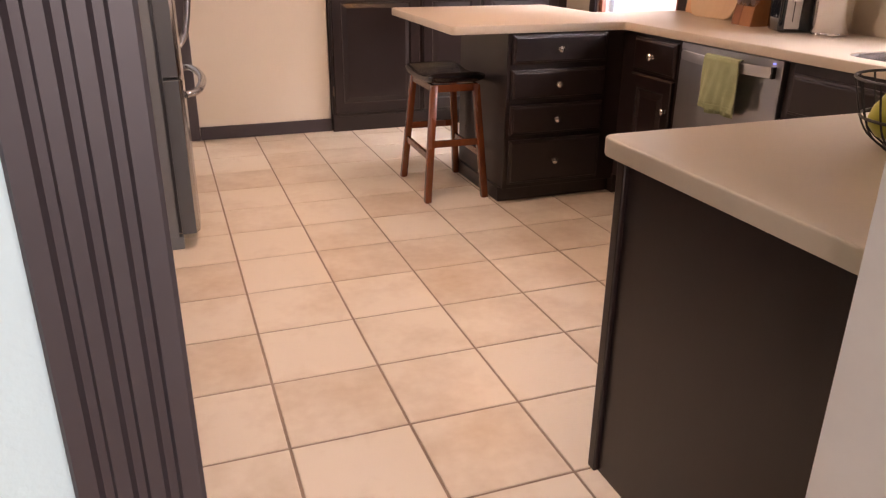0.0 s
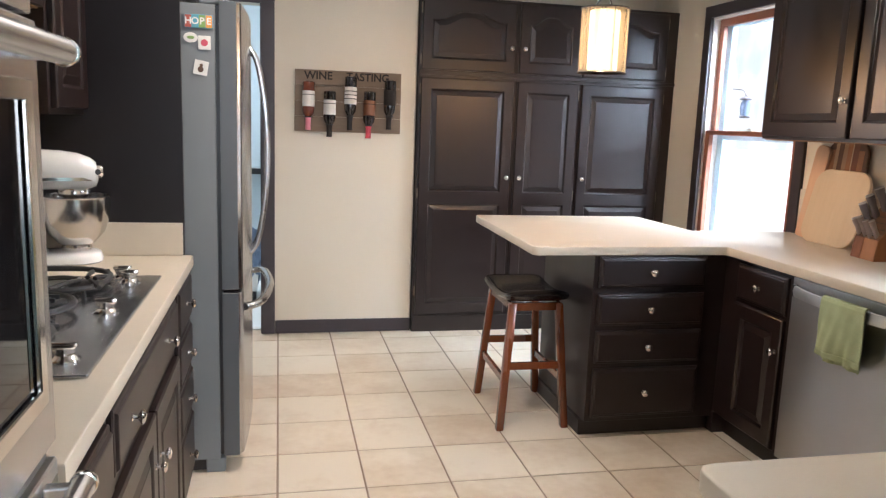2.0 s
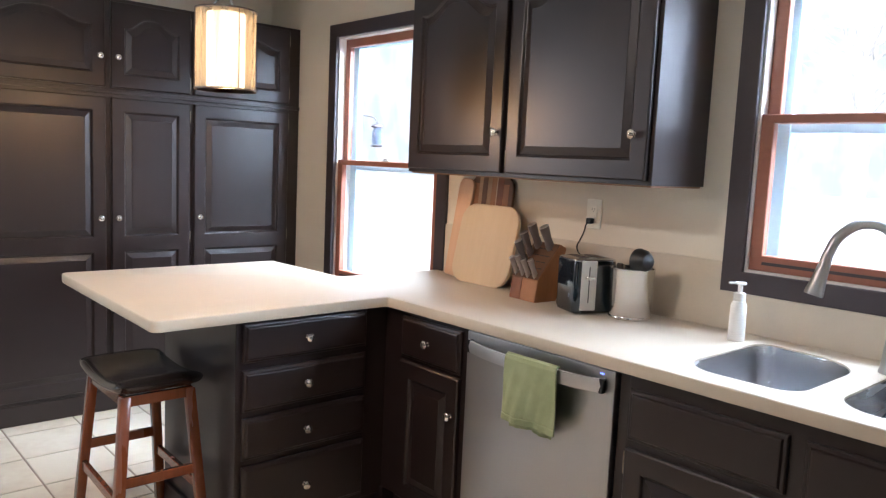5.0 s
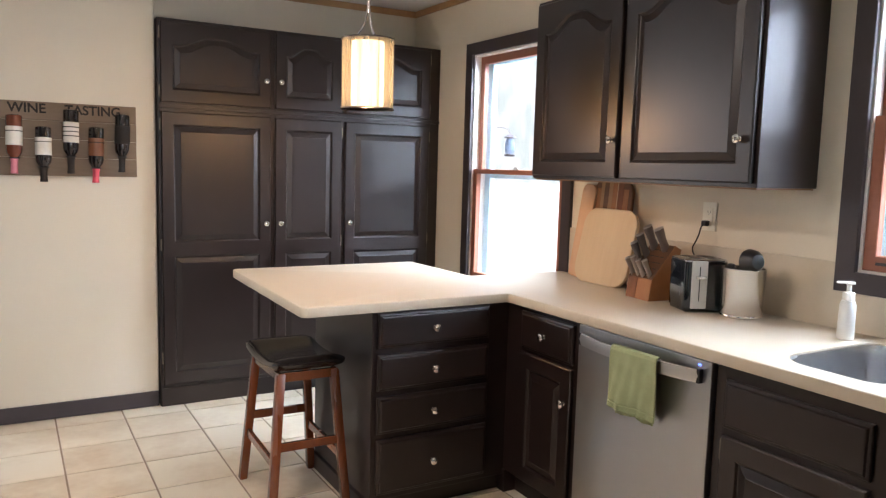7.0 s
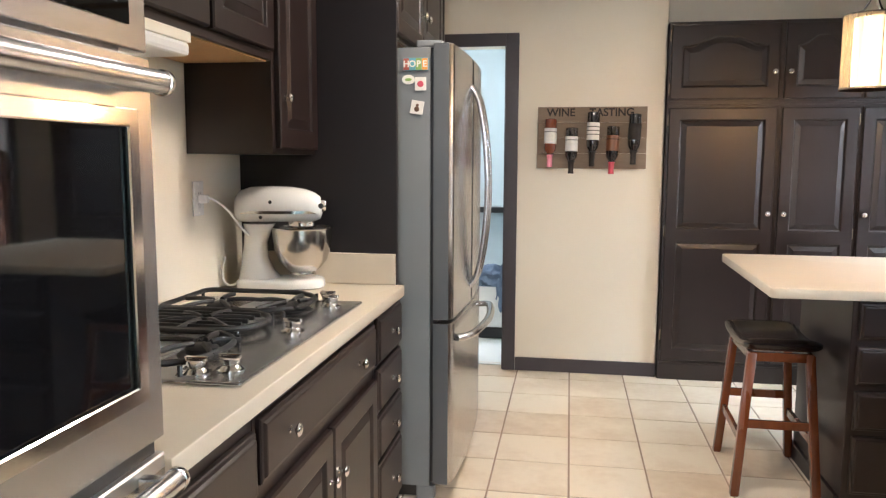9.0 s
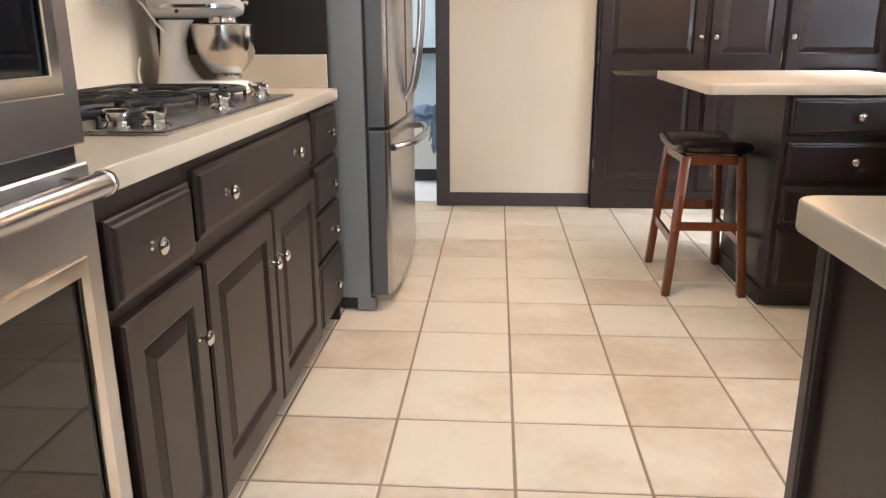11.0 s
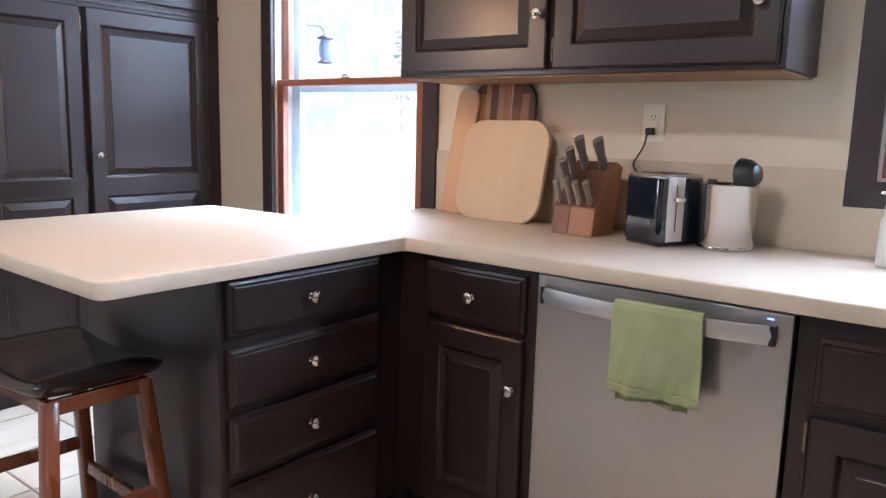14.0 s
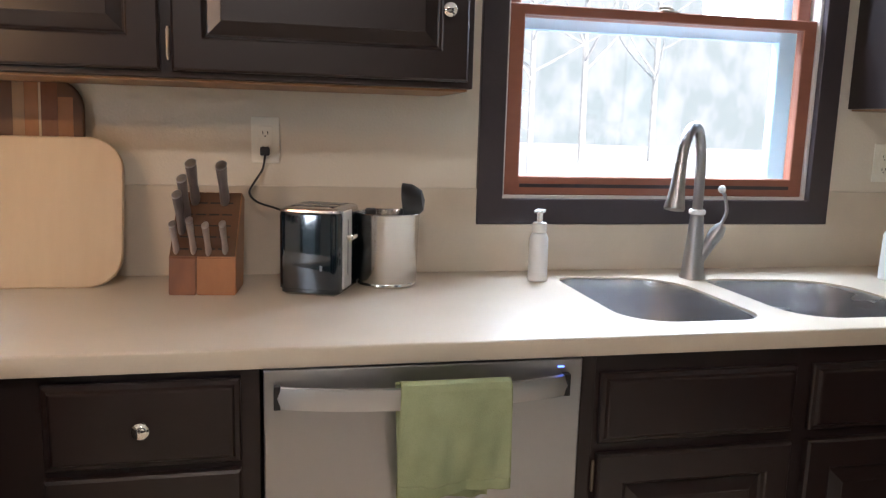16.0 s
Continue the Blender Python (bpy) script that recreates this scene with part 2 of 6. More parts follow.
M = {
    "cab": material("espresso_paint", (0.0140, 0.0068, 0.0060), 0.36, spec=0.58, vary=0.10, scale=3, fine=70, bump=0.0002, rough_vary=0.03, stretch=(1, 1, 0.25)),
    "panel": material("dark_side_panel", (0.014, 0.011, 0.012), 0.45, spec=0.3, vary=0.12, scale=3, fine=60, bump=0.0003),
    "casing": material("charcoal_trim_paint", (0.050, 0.040, 0.044), 0.42, spec=0.4, vary=0.12, scale=5, fine=70, bump=0.0003),
    "wall": material("cream_wall_paint", (0.72, 0.655, 0.54), 0.75, vary=0.04, scale=1.5, fine=160, bump=0.0012),
    "blue": material("pale_blue_paint", (0.50, 0.68, 0.71), 0.7, vary=0.03, scale=1.5, fine=160, bump=0.001),
    "laundry": material("pale_grey_blue_paint", (0.50, 0.57, 0.59), 0.7, vary=0.03, scale=1.5, fine=160, bump=0.001),
    "ceil": material("ceiling_paint", (0.78, 0.77, 0.74), 0.85, vary=0.03, scale=2, fine=90, bump=0.002),
    "jamb": material("white_jamb_paint", (0.74, 0.72, 0.68), 0.45, vary=0.04, scale=4, fine=60),
    "counter": material("cream_laminate", (0.58, 0.50, 0.39), 0.34, vary=0.06, scale=9, fine=220, bump=0.0001),
    "tile": material("beige_ceramic_tile", ((0.47, 0.31, 0.175), (0.75, 0.645, 0.505)), 0.34, scale=4.0, fine=26, bump=0.0002, spread=0.36, detail=3, rough_vary=0.04),
    "grout": material("brown_grout", (0.31, 0.22, 0.155), 0.9, vary=0.25, scale=2, fine=120, bump=0.001),
    "steel": material("brushed_stainless", (0.53, 0.53, 0.53), 0.24, 1.0, vary=0.03, scale=0.7, fine=260, stretch=(6, 6, 0.15), rough_vary=0.015),
    "steel_h": material("brushed_stainless_wide", (0.58, 0.585, 0.60), 0.27, 1.0, vary=0.03, scale=0.7, fine=260, stretch=(1, 0.15, 6), rough_vary=0.02),
    "fridge_side": material("grey_fridge_side", (0.19, 0.20, 0.205), 0.45, vary=0.05, scale=3, fine=300, bump=0.0003),
    "chrome": material("polished_nickel", (0.78, 0.76, 0.73), 0.13, 1.0, vary=0.03, scale=20, fine=80, rough_vary=0.04),
    "black_glass": material("black_oven_glass", (0.006, 0.006, 0.007), 0.04, vary=0.05, scale=2, fine=40, spec=0.5, rough_vary=0.02),
    "black": material("black_plastic", (0.012, 0.012, 0.013), 0.35, vary=0.1, scale=10, fine=90),
    "iron": material("cast_iron", (0.016, 0.016, 0.017), 0.5, vary=0.2, scale=20, fine=150, bump=0.0006),
    "toaster": material("dark_teal_enamel", (0.002, 0.007, 0.013), 0.10, vary=0.1, scale=6, fine=60, coat=1.0, rough_vary=0.03),
    "oak": material("oak_trim", ((0.36, 0.19, 0.075), (0.50, 0.29, 0.13)), 0.4, scale=4, fine=60, stretch=(1, 1, 0.2)),
    "sash": material("red_stained_wood", ((0.25, 0.090, 0.055), (0.36, 0.14, 0.085)), 0.4, scale=5, fine=60, stretch=(1, 0.2, 1)),
    "cherry": material("cherry_stool_wood", ((0.085, 0.019, 0.007), (0.20, 0.052, 0.016)), 0.26, scale=6, fine=60, stretch=(1, 1, 0.15), coat=0.3),
    "leather": material("dark_brown_leather", (0.007, 0.0045, 0.005), 0.22, vary=0.12, scale=8, fine=260, bump=0.0002, rough_vary=0.02),
    "vinyl": material("pale_storm_frame", (0.46, 0.66, 0.78), 0.5, vary=0.05, scale=4, fine=60),
    "maple": material("pale_maple_board", ((0.58, 0.43, 0.27), (0.68, 0.54, 0.36)), 0.5, scale=5, fine=50, stretch=(1, 1, 0.15)),
    "peach": material("peach_wood_board", ((0.56, 0.33, 0.19), (0.68, 0.43, 0.27)), 0.5, scale=5, fine=50, stretch=(1, 1, 0.15)),
    "walnut": material("walnut_strip", ((0.10, 0.045, 0.022), (0.16, 0.08, 0.04)), 0.45, scale=6, fine=60, stretch=(1, 1, 0.15)),
    "ash": material("light_strip", ((0.36, 0.22, 0.12), (0.48, 0.31, 0.18)), 0.45, scale=6, fine=60, stretch=(1, 1, 0.15)),
    "acacia": material("acacia_block", ((0.12, 0.042, 0.019), (0.27, 0.105, 0.045)), 0.42, scale=7, fine=60, stretch=(1, 1, 0.3)),
    "white": material("white_enamel", (0.80, 0.79, 0.76), 0.20, vary=0.02, scale=3, fine=50, coat=0.5),
    "plate": material("ivory_plastic", (0.86, 0.83, 0.72), 0.35, vary=0.03, scale=8, fine=90),
    "soap": material("milky_bottle", (0.78, 0.78, 0.77), 0.35, vary=0.03, scale=8, fine=90),
    "towel": material("green_terry", ((0.25, 0.29, 0.15), (0.38, 0.42, 0.24)), 0.95, scale=14, fine=420, bump=0.0022),
    "barn": material("weathered_board", ((0.16, 0.112, 0.075), (0.27, 0.205, 0.150)), 0.8, scale=5, fine=70, bump=0.001, stretch=(0.2, 1, 1)),
    "ink": material("faded_black_ink", (0.022, 0.017, 0.014), 0.8, vary=0.3, scale=20, fine=120),
    "wine": material("dark_bottle_glass", (0.010, 0.008, 0.009), 0.07, vary=0.1, scale=6, fine=60, coat=1.0, rough_vary=0.03),
    "rose": material("rose_wine_glass", (0.16, 0.045, 0.025), 0.10, vary=0.15, scale=6, fine=60, coat=1.0),
    "label": material("paper_label", (0.72, 0.69, 0.64), 0.7, vary=0.08, scale=20, fine=90),
    "pink": material("pink_foil", (0.72, 0.24, 0.31), 0.35, vary=0.08, scale=20, fine=90),
    "red": material("red_foil", (0.58, 0.075, 0.11), 0.35, vary=0.08, scale=20, fine=90),
    "snow": material("snow", (0.90, 0.91, 0.93), 0.8, vary=0.03, scale=0.4, fine=6, bump=0.01),
    # bark and needle colours are lightened to stand in for haze and glare
    "bark": material("haze_paled_bark", (0.47, 0.48, 0.47), 0.95, vary=0.3, scale=4, fine=30, bump=0.01),
    "needle": material("haze_paled_needles", (0.62, 0.68, 0.65), 0.9, vary=0.2, scale=5, fine=30),
    "siding": material("house_siding", (0.62, 0.64, 0.64), 0.7, vary=0.05, scale=2, fine=30),
    "cloth": material("blue_grey_cloth", (0.13, 0.17, 0.24), 0.95, vary=0.3, scale=8, fine=200, bump=0.003),
    "gold": material("brass", (0.36, 0.31, 0.24), 0.4, 1.0, vary=0.06, scale=20, fine=90),
    "sheer": material("woven_shade_edge", (0.62, 0.55, 0.44), 0.8, vary=0.08, scale=20, fine=260, bump=0.001),
    "shade": glow("lit_linen_shade", (1.0, 0.60, 0.22), 2.6),
    "shade_core": glow("lit_inner_diffuser", (1.0, 0.72, 0.40), 2.9),
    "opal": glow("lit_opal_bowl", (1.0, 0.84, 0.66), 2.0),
    "led": glow("blue_led", (0.08, 0.16, 1.0), 4.0),
    "lit_haze": luminous("emissive_haze"),
    "pane": glass("window_glass"),
    "pot": material("satin_steel", (0.66, 0.65, 0.63), 0.19, 1.0, vary=0.03, scale=3, fine=90, rough_vary=0.03),
    "organza": sheer("sheer_organza", (0.50, 0.42, 0.32), 0.50),
    "knife": material("grey_handle", (0.16, 0.135, 0.13), 0.34, vary=0.15, scale=20, fine=120),
    "bar": material("dark_steel_bar", (0.50, 0.49, 0.49), 0.24, 1.0, vary=0.04, scale=9, fine=120),
    "satin": material("satin_light_steel", (0.66, 0.655, 0.65), 0.42, 1.0, vary=0.03, scale=9, fine=200),
    "tap": material("satin_grey_steel", (0.42, 0.42, 0.42), 0.36, 1.0, vary=0.03, scale=9, fine=200),
    "strip": material("brushed_light_trim", (0.62, 0.60, 0.57), 0.45, 0.35, vary=0.04, scale=9, fine=200),
    "honey": material("honey_acacia", ((0.26, 0.105, 0.042), (0.46, 0.21, 0.085)), 0.42, scale=7, fine=60, stretch=(1, 1, 0.3)),
    "dishwasher": material("brushed_stainless_door", (0.47, 0.47, 0.475), 0.36, 1.0, vary=0.03, scale=0.7, fine=260, stretch=(6, 6, 0.15), rough_vary=0.015),
    "handle_light": material("taupe_handle", (0.40, 0.345, 0.32), 0.3, vary=0.15, scale=20, fine=120),
    "mixing_bowl": material("brushed_bowl_steel", (0.60, 0.58, 0.56), 0.19, 1.0, vary=0.03, scale=5, fine=90),
    "door_side": material("dark_grey_door_side", (0.085, 0.09, 0.095), 0.4, vary=0.05, scale=3, fine=200),
    "bare": material("bare_underside_wood", ((0.20, 0.10, 0.045), (0.30, 0.16, 0.07)), 0.5, scale=4, fine=60, stretch=(1, 1, 0.2)),
    "fruit": material("pear_skin", (0.42, 0.42, 0.06), 0.4, vary=0.2, scale=8, fine=60),
    "teal": material("teal_paint", (0.10, 0.33, 0.42), 0.5), "orange": material("orange_paint", (0.75, 0.30, 0.06), 0.5),
    "rust": material("rust_paint", (0.42, 0.09, 0.06), 0.5), "leaf": material("leaf_paint", (0.22, 0.36, 0.10), 0.5),
}


# ---- building ----
def thing(name, loc=(0, 0, 0), rz=0.0, label="", category="", group="", kind=""):
    ob = new(name)
    ob.empty_display_size = 0.1
    ob.location, ob.rotation_euler = loc, (0, 0, radians(rz))
    return tagged(ob, label, category, group, kind)


def part(name, bm, mat, parent=None, label="", smooth=False, off=(0, 0, 0)):
    if any(off):
        bmesh.ops.translate(bm, verts=bm.verts, vec=off)
    bmesh.ops.recalc_face_normals(bm, faces=bm.faces)
    me = bpy.data.meshes.new(name)
    bm.to_mesh(me)
    bm.free()
    me.materials.append(M[mat])
    if smooth:
        me.shade_smooth()
        me.set_sharp_from_angle(angle=radians(38))
    ob = new(name, me)
    ob.parent = parent
    return tagged(ob, label)


def structure(name, bm, mat, label, category, smooth=False):
    return tagged(part(name, bm, mat, None, label, smooth), label, category, kind="structure")


def box(bm, x0, x1, y0, y1, z0, z1, bevel=0.0, segments=2):
    m = Matrix.Translation(((x0 + x1) / 2, (y0 + y1) / 2, (z0 + z1) / 2)) @ Matrix.Diagonal((abs(x1 - x0), abs(y1 - y0), abs(z1 - z0), 1))
    made = bmesh.ops.create_cube(bm, size=1, matrix=m)["verts"]
    if bevel:
        edges = list({e for v in made for e in v.link_edges})
        bmesh.ops.bevel(bm, geom=edges, offset=bevel, segments=segments, profile=0.5, affect="EDGES")
    return bm


def B(*a, bevel=0.0, segments=2):
    return box(bmesh.new(), *a, bevel=bevel, segments=segments)


def loops(bm, rings, cap0=True, cap1=True, close=True):
    rows = [[bm.verts.new(p) for p in ring] for ring in rings]
    n = len(rows[0])
    for a, b in zip(rows, rows[1:]):
        for i in range(n if close else n - 1):
            j = (i + 1) % n
            try:
                bm.faces.new((a[i], a[j], b[j], b[i]))
            except ValueError:
                pass
    if cap0:
        bm.faces.new(rows[0])
    if cap1:
        bm.faces.new(rows[-1])
    return bm


def frame_ring(bm, x0, x1, outer, inner, c=0.002):
    """A one-piece rectangular frame in the y-z plane, from x0 (back) to x1 (front). outer, inner: y0, y1, z0, z1."""
    def r(x, q, d):
        a, b, e, f = q
        return [(x, a + d, e + d), (x, b - d, e + d), (x, b - d, f - d), (x, a + d, f - d)]

    s = c if x1 > x0 else -c
    rings = [r(x0, outer, 0), r(x1 - s, outer, 0), r(x1, outer, c), r(x1, inner, -c), r(x1 - s, inner, 0), r(x0, inner, 0), r(x0, outer, 0)]
    rows = [[bm.verts.new(p) for p in ring] for ring in rings[:-1]]
    rows.append(rows[0])
    for a, b in zip(rows, rows[1:]):
        for i in range(4):
            j = (i + 1) % 4
            bm.faces.new((a[i], a[j], b[j], b[i]))
    return bm


def lathe(bm, profile, at=(0, 0, 0), axis="z", n=24):
    """Turns (radius, height) pairs round an axis."""
    rings = []
    for r, h in profile:
        ring = []
        for i in range(n):
            a = 2 * math.pi * i / n
            u, v = max(r, 1e-4) * math.cos(a), max(r, 1e-4) * math.sin(a)
            p = {"z": (u, v, h), "-z": (u, -v, -h), "x": (h, u, v), "y": (u, h, -v), "-y": (u, -h, v), "-x": (-h, u, -v)}[axis]
            ring.append(tuple(p[k] + at[k] for k in range(3)))
        rings.append(ring)
    return loops(bm, rings)


def tube(bm, pts, r, n=10, flat=1.0):
    """A round or flattened bar along points; r may be a list."""
    pts = [Vector(p) for p in pts]
    rs = r if isinstance(r, (list, tuple)) else [r] * len(pts)
    up = None
    rings = []
    for i, p in enumerate(pts):
        d = (pts[min(i + 1, len(pts) - 1)] - pts[max(i - 1, 0)]).normalized()
        if up is None:
            up = Vector((0, 0, 1)) if abs(d.z) < 0.9 else Vector((0, 1, 0))
        side = d.cross(up).normalized()
        up = side.cross(d).normalized()
        rings.append([p + (side * math.cos(a) + up * math.sin(a) * flat) * rs[i] for a in (2 * math.pi * k / n for k in range(n))])
    return loops(bm, rings)


def arc(points, steps=8):
    """A smooth line through the given points."""
    p = [Vector(q) for q in points]
    p = [2 * p[0] - p[1], *p, 2 * p[-1] - p[-2]]
    out = []
    for a, b, c, d in zip(p, p[1:], p[2:], p[3:]):
        for k in range(steps):
            t = k / steps
            out.append(0.5 * (2 * b + (c - a) * t + (2 * a - 5 * b + 4 * c - d) * t * t + (3 * b - a - 3 * c + d) * t ** 3))
    out.append(p[-2])
    return out


def rounded(pts, radii, steps=6):
    """A closed flat outline with rounded corners."""
    out = []
    n = len(pts)
    for i, p in enumerate(pts):
        r = radii[i] if isinstance(radii, (list, tuple)) else radii
        p = Vector(p)
        a, b = (Vector(pts[i - 1]) - p).normalized(), (Vector(pts[(i + 1) % n]) - p).normalized()
        if r <= 0:
            out.append(p)
            continue
        half = a.angle(b) / 2
        d = r / math.tan(half)
        c = p + (a + b).normalized() * (r / math.sin(half))
        s, e = p + a * d - c, p + b * d - c
        sweep = math.pi - 2 * half
        turn = 1 if (s.x * e.y - s.y * e.x) > 0 else -1
        for k in range(steps + 1):
            t = turn * sweep * k / steps
            out.append(c + Vector((s.x * math.cos(t) - s.y * math.sin(t), s.x * math.sin(t) + s.y * math.cos(t))))
    return out


def inset(poly, d):
    """The outline moved inwards by d (outline given anticlockwise)."""
    out = []
    n = len(poly)
    for i in range(n):
        a, p, b = poly[i - 1], poly[i], poly[(i + 1) % n]
        u, v = (p - a).normalized(), (b - p).normalized()
        nu, nv = Vector((-u.y, u.x)), Vector((-v.y, v.x))
        m = nu + nv
        m = m / max(m.dot(nu), 0.3)
        out.append(p + m * d)
    return out


def slab(outer, holes, z0, z1, r):
    """A worktop with a rounded edge and openings."""
    bm = bmesh.new()
    steps = [(0, z0 + r)] + [(r * (1 - math.cos(a)), z1 - r * (1 - math.sin(a))) for a in np.linspace(0, math.pi / 2, 5)]
    steps = [(r * 0.5, z0)] + steps
    rings = [[(q.x, q.y, z) for q in inset(outer, d)] for d, z in steps]
    rows = [[bm.verts.new(p) for p in ring] for ring in rings]
    n = len(outer)
    for a, b in zip(rows, rows[1:]):
        for i in range(n):
            j = (i + 1) % n
            bm.faces.new((a[i], a[j], b[j], b[i]))
    tops, bottoms = [rows[-1]], [rows[0]]
    for hole in holes:
        up = [bm.verts.new((q.x, q.y, z1)) for q in hole]
        dn = [bm.verts.new((q.x, q.y, z0)) for q in hole]
        m = len(hole)
        for i in range(m):
            j = (i + 1) % m
            bm.faces.new((up[i], up[j], dn[j], dn[i]))
        tops.append(up)
        bottoms.append(dn)
    for group in (tops, bottoms):
        edges = []
        for ring in group:
            for i in range(len(ring)):
                a, b = ring[i], ring[(i + 1) % len(ring)]
                edges.append(bm.edges.get((a, b)) or bm.edges.new((a, b)))
        bmesh.ops.triangle_fill(bm, use_beauty=True, use_dissolve=False, edges=edges)
    return bm


def rect_ring(x0, x1, z0, z1, y, arch=0.0, n=14):
    """A rectangle at depth y whose top edge may bow up in a cathedral arch."""
    ring = [(x0, y, z0), (x1, y, z0)]
    for i in range(n + 1):
        u = i / n
        w = max(0.0, min(1.0, (min(u, 1 - u) - 0.06) / 0.36))
        lift = w * w * (3 - 2 * w)
        ring.append((x1 + (x0 - x1) * u, y, z1 - arch * (1 - lift)))
    return ring


def front(w0, w1, z0, z1, splits=(), arch=0.0, stile=0.055, thick=0.020, panel=True):
    """A cabinet door or drawer front, facing -y, with its back at y = 0."""
    bm = bmesh.new()
    t = thick
    loops(bm, [rect_ring(w0, w1, z0, z1, 0), rect_ring(w0, w1, z0, z1, -t + 0.005), rect_ring(w0 + 0.005, w1 - 0.005, z0 + 0.005, z1 - 0.005, -t)], True, not panel)
    if not panel:
        return bm
    cuts = [z0 + 0.005, *splits, z1 - 0.005]
    for k, (a, b) in enumerate(zip(cuts, cuts[1:])):
        top = k == len(cuts) - 2
        h = arch if top else 0
        lo = a + (stile if k == 0 else stile * 0.62)
        hi = b - (stile if top else stile * 0.62)
        l, r = w0 + stile, w1 - stile
        rings = [rect_ring(w0 + 0.005, w1 - 0.005, a, b, -t)]
        for d, y in ((0, -t), (0.004, -t + 0.002), (0.008, -t + 0.009), (0.012, -t + 0.011), (0.015, -t + 0.010), (0.038, -t + 0.0025), (0.040, -t + 0.001)):
            rings.append(rect_ring(l + d, r - d, lo + d, hi - d, y, h))
        loops(bm, rings, False, True)
    return bm


def drawer_front(w0, w1, z0, z1, thick=0.020):
    bm = bmesh.new()
    t = thick
    loops(bm, [rect_ring(w0, w1, z0, z1, 0), rect_ring(w0, w1, z0, z1, -t + 0.011), rect_ring(w0 + 0.003, w1 - 0.003, z0 + 0.003, z1 - 0.003, -t + 0.008),
               rect_ring(w0 + 0.010, w1 - 0.010, z0 + 0.010, z1 - 0.010, -t + 0.0065), rect_ring(w0 + 0.014, w1 - 0.014, z0 + 0.014, z1 - 0.014, -t + 0.001), rect_ring(w0 + 0.018, w1 - 0.018, z0 + 0.018, z1 - 0.018, -t)])
    return bm


KNOB = None


def knob(parent, x, y, z):
    """A round knob that stands off a front facing -y."""
    global KNOB
    if KNOB is None:
        bm = lathe(bmesh.new(), [(0.0085, 0), (0.0085, 0.002), (0.0045, 0.004), (0.0042, 0.013), (0.009, 0.016), (0.0145, 0.019), (0.0155, 0.023), (0.0125, 0.027), (0.006, 0.029), (0, 0.0295)], axis="-y", n=20)
        ob = part("knob", bm, "chrome", parent, "polished nickel knob", True)
        KNOB = ob.data
    else:
        ob = new("knob", KNOB)
        ob.parent = parent
        tagged(ob, "polished nickel knob")
    ob.location = (x, y, z)
    return ob


def hinge(parent, x, z):
    bm = bmesh.new()
    lathe(bm, [(0.004, -0.028), (0.004, 0.028)], (x, -0.006, z), n=8)
    lathe(bm, [(0.0028, -0.033), (0.0028, 0.033)], (x, -0.006, z), n=8)
    part("hinge", bm, "gold", parent, "small brass barrel hinge", True)


def carcass(ob, w, d, z0, z1, kick=0.10, recess=0.055, mat="cab", open_top=False):
    bm = bmesh.new()
    box(bm, 0, w, 0.0, d, z0 + kick, z1, bevel=0.0015, segments=1)
    part("body", bm, mat, ob)
    if kick:
        part("toe_kick", B(0.002, w - 0.002, recess, d - 0.01, z0, z0 + kick - 0.001), mat, ob)


def door(ob, x0, x1, z0, z1, knob_at=None, splits=(), arch=0.0, hinges=None, stile=0.055):
    d = part("door", front(x0, x1, z0, z1, splits, arch, stile), "cab", ob)
    d.location = (0, -0.001, 0)
    if knob_at:
        knob(d, knob_at[0], -0.0195, knob_at[1])
    for z in (hinges[1:] if hinges else ()):
        hinge(d, hinges[0], z)
    return d


def drawer(ob, x0, x1, z0, z1, knobs):
    d = part("drawer", drawer_front(x0, x1, z0, z1), "cab", ob)
    d.location = (0, -0.001, 0)
    for x in knobs:
        knob(d, x, -0.0195, (z0 + z1) / 2)
    return d


def text(name, body, size, at, rot, mat, parent, depth=0.0008, align="CENTER", xscale=1.0):
    cu = bpy.data.curves.new(name, "FONT")
    cu.offset = size * 0.022
    cu.body, cu.size, cu.extrude, cu.align_x, cu.align_y = body, size, depth, align, "CENTER"
    tmp = new(name, cu)
    me = bpy.data.meshes.new_from_object(tmp)
    bpy.data.objects.remove(tmp)
    me.materials.clear()
    me.materials.append(M[mat])
    me.transform(Matrix.LocRotScale(at, Euler([radians(a) for a in rot]), None) @ Matrix.Diagonal((xscale, 1, 1, 1)))
    ob = new(name, me)
    ob.parent = parent
    return ob


# ---- plan ----
XW, XL = 2.285, -1.262          # window wall, oven wall
YB, YR = 1.800, 2.120           # wall with the bottles, wall over the pantry
YE, YN = -2.735, -2.795         # the entry's wall, kitchen side and near side
YS = -2.680                     # the deeper wall end on the side of the near peninsula
XO0, XO1 = -0.535, 0.255        # entry opening
TOP, CT = 2.440, 0.877          # ceiling, worktop
T = 0.3288                      # tile pitch
WA = (0.440, 1.350, 0.690, 2.070)   # window openings: y0, y1, z0, z1
WB = (-2.070, -1.112, 1.075, 2.070)


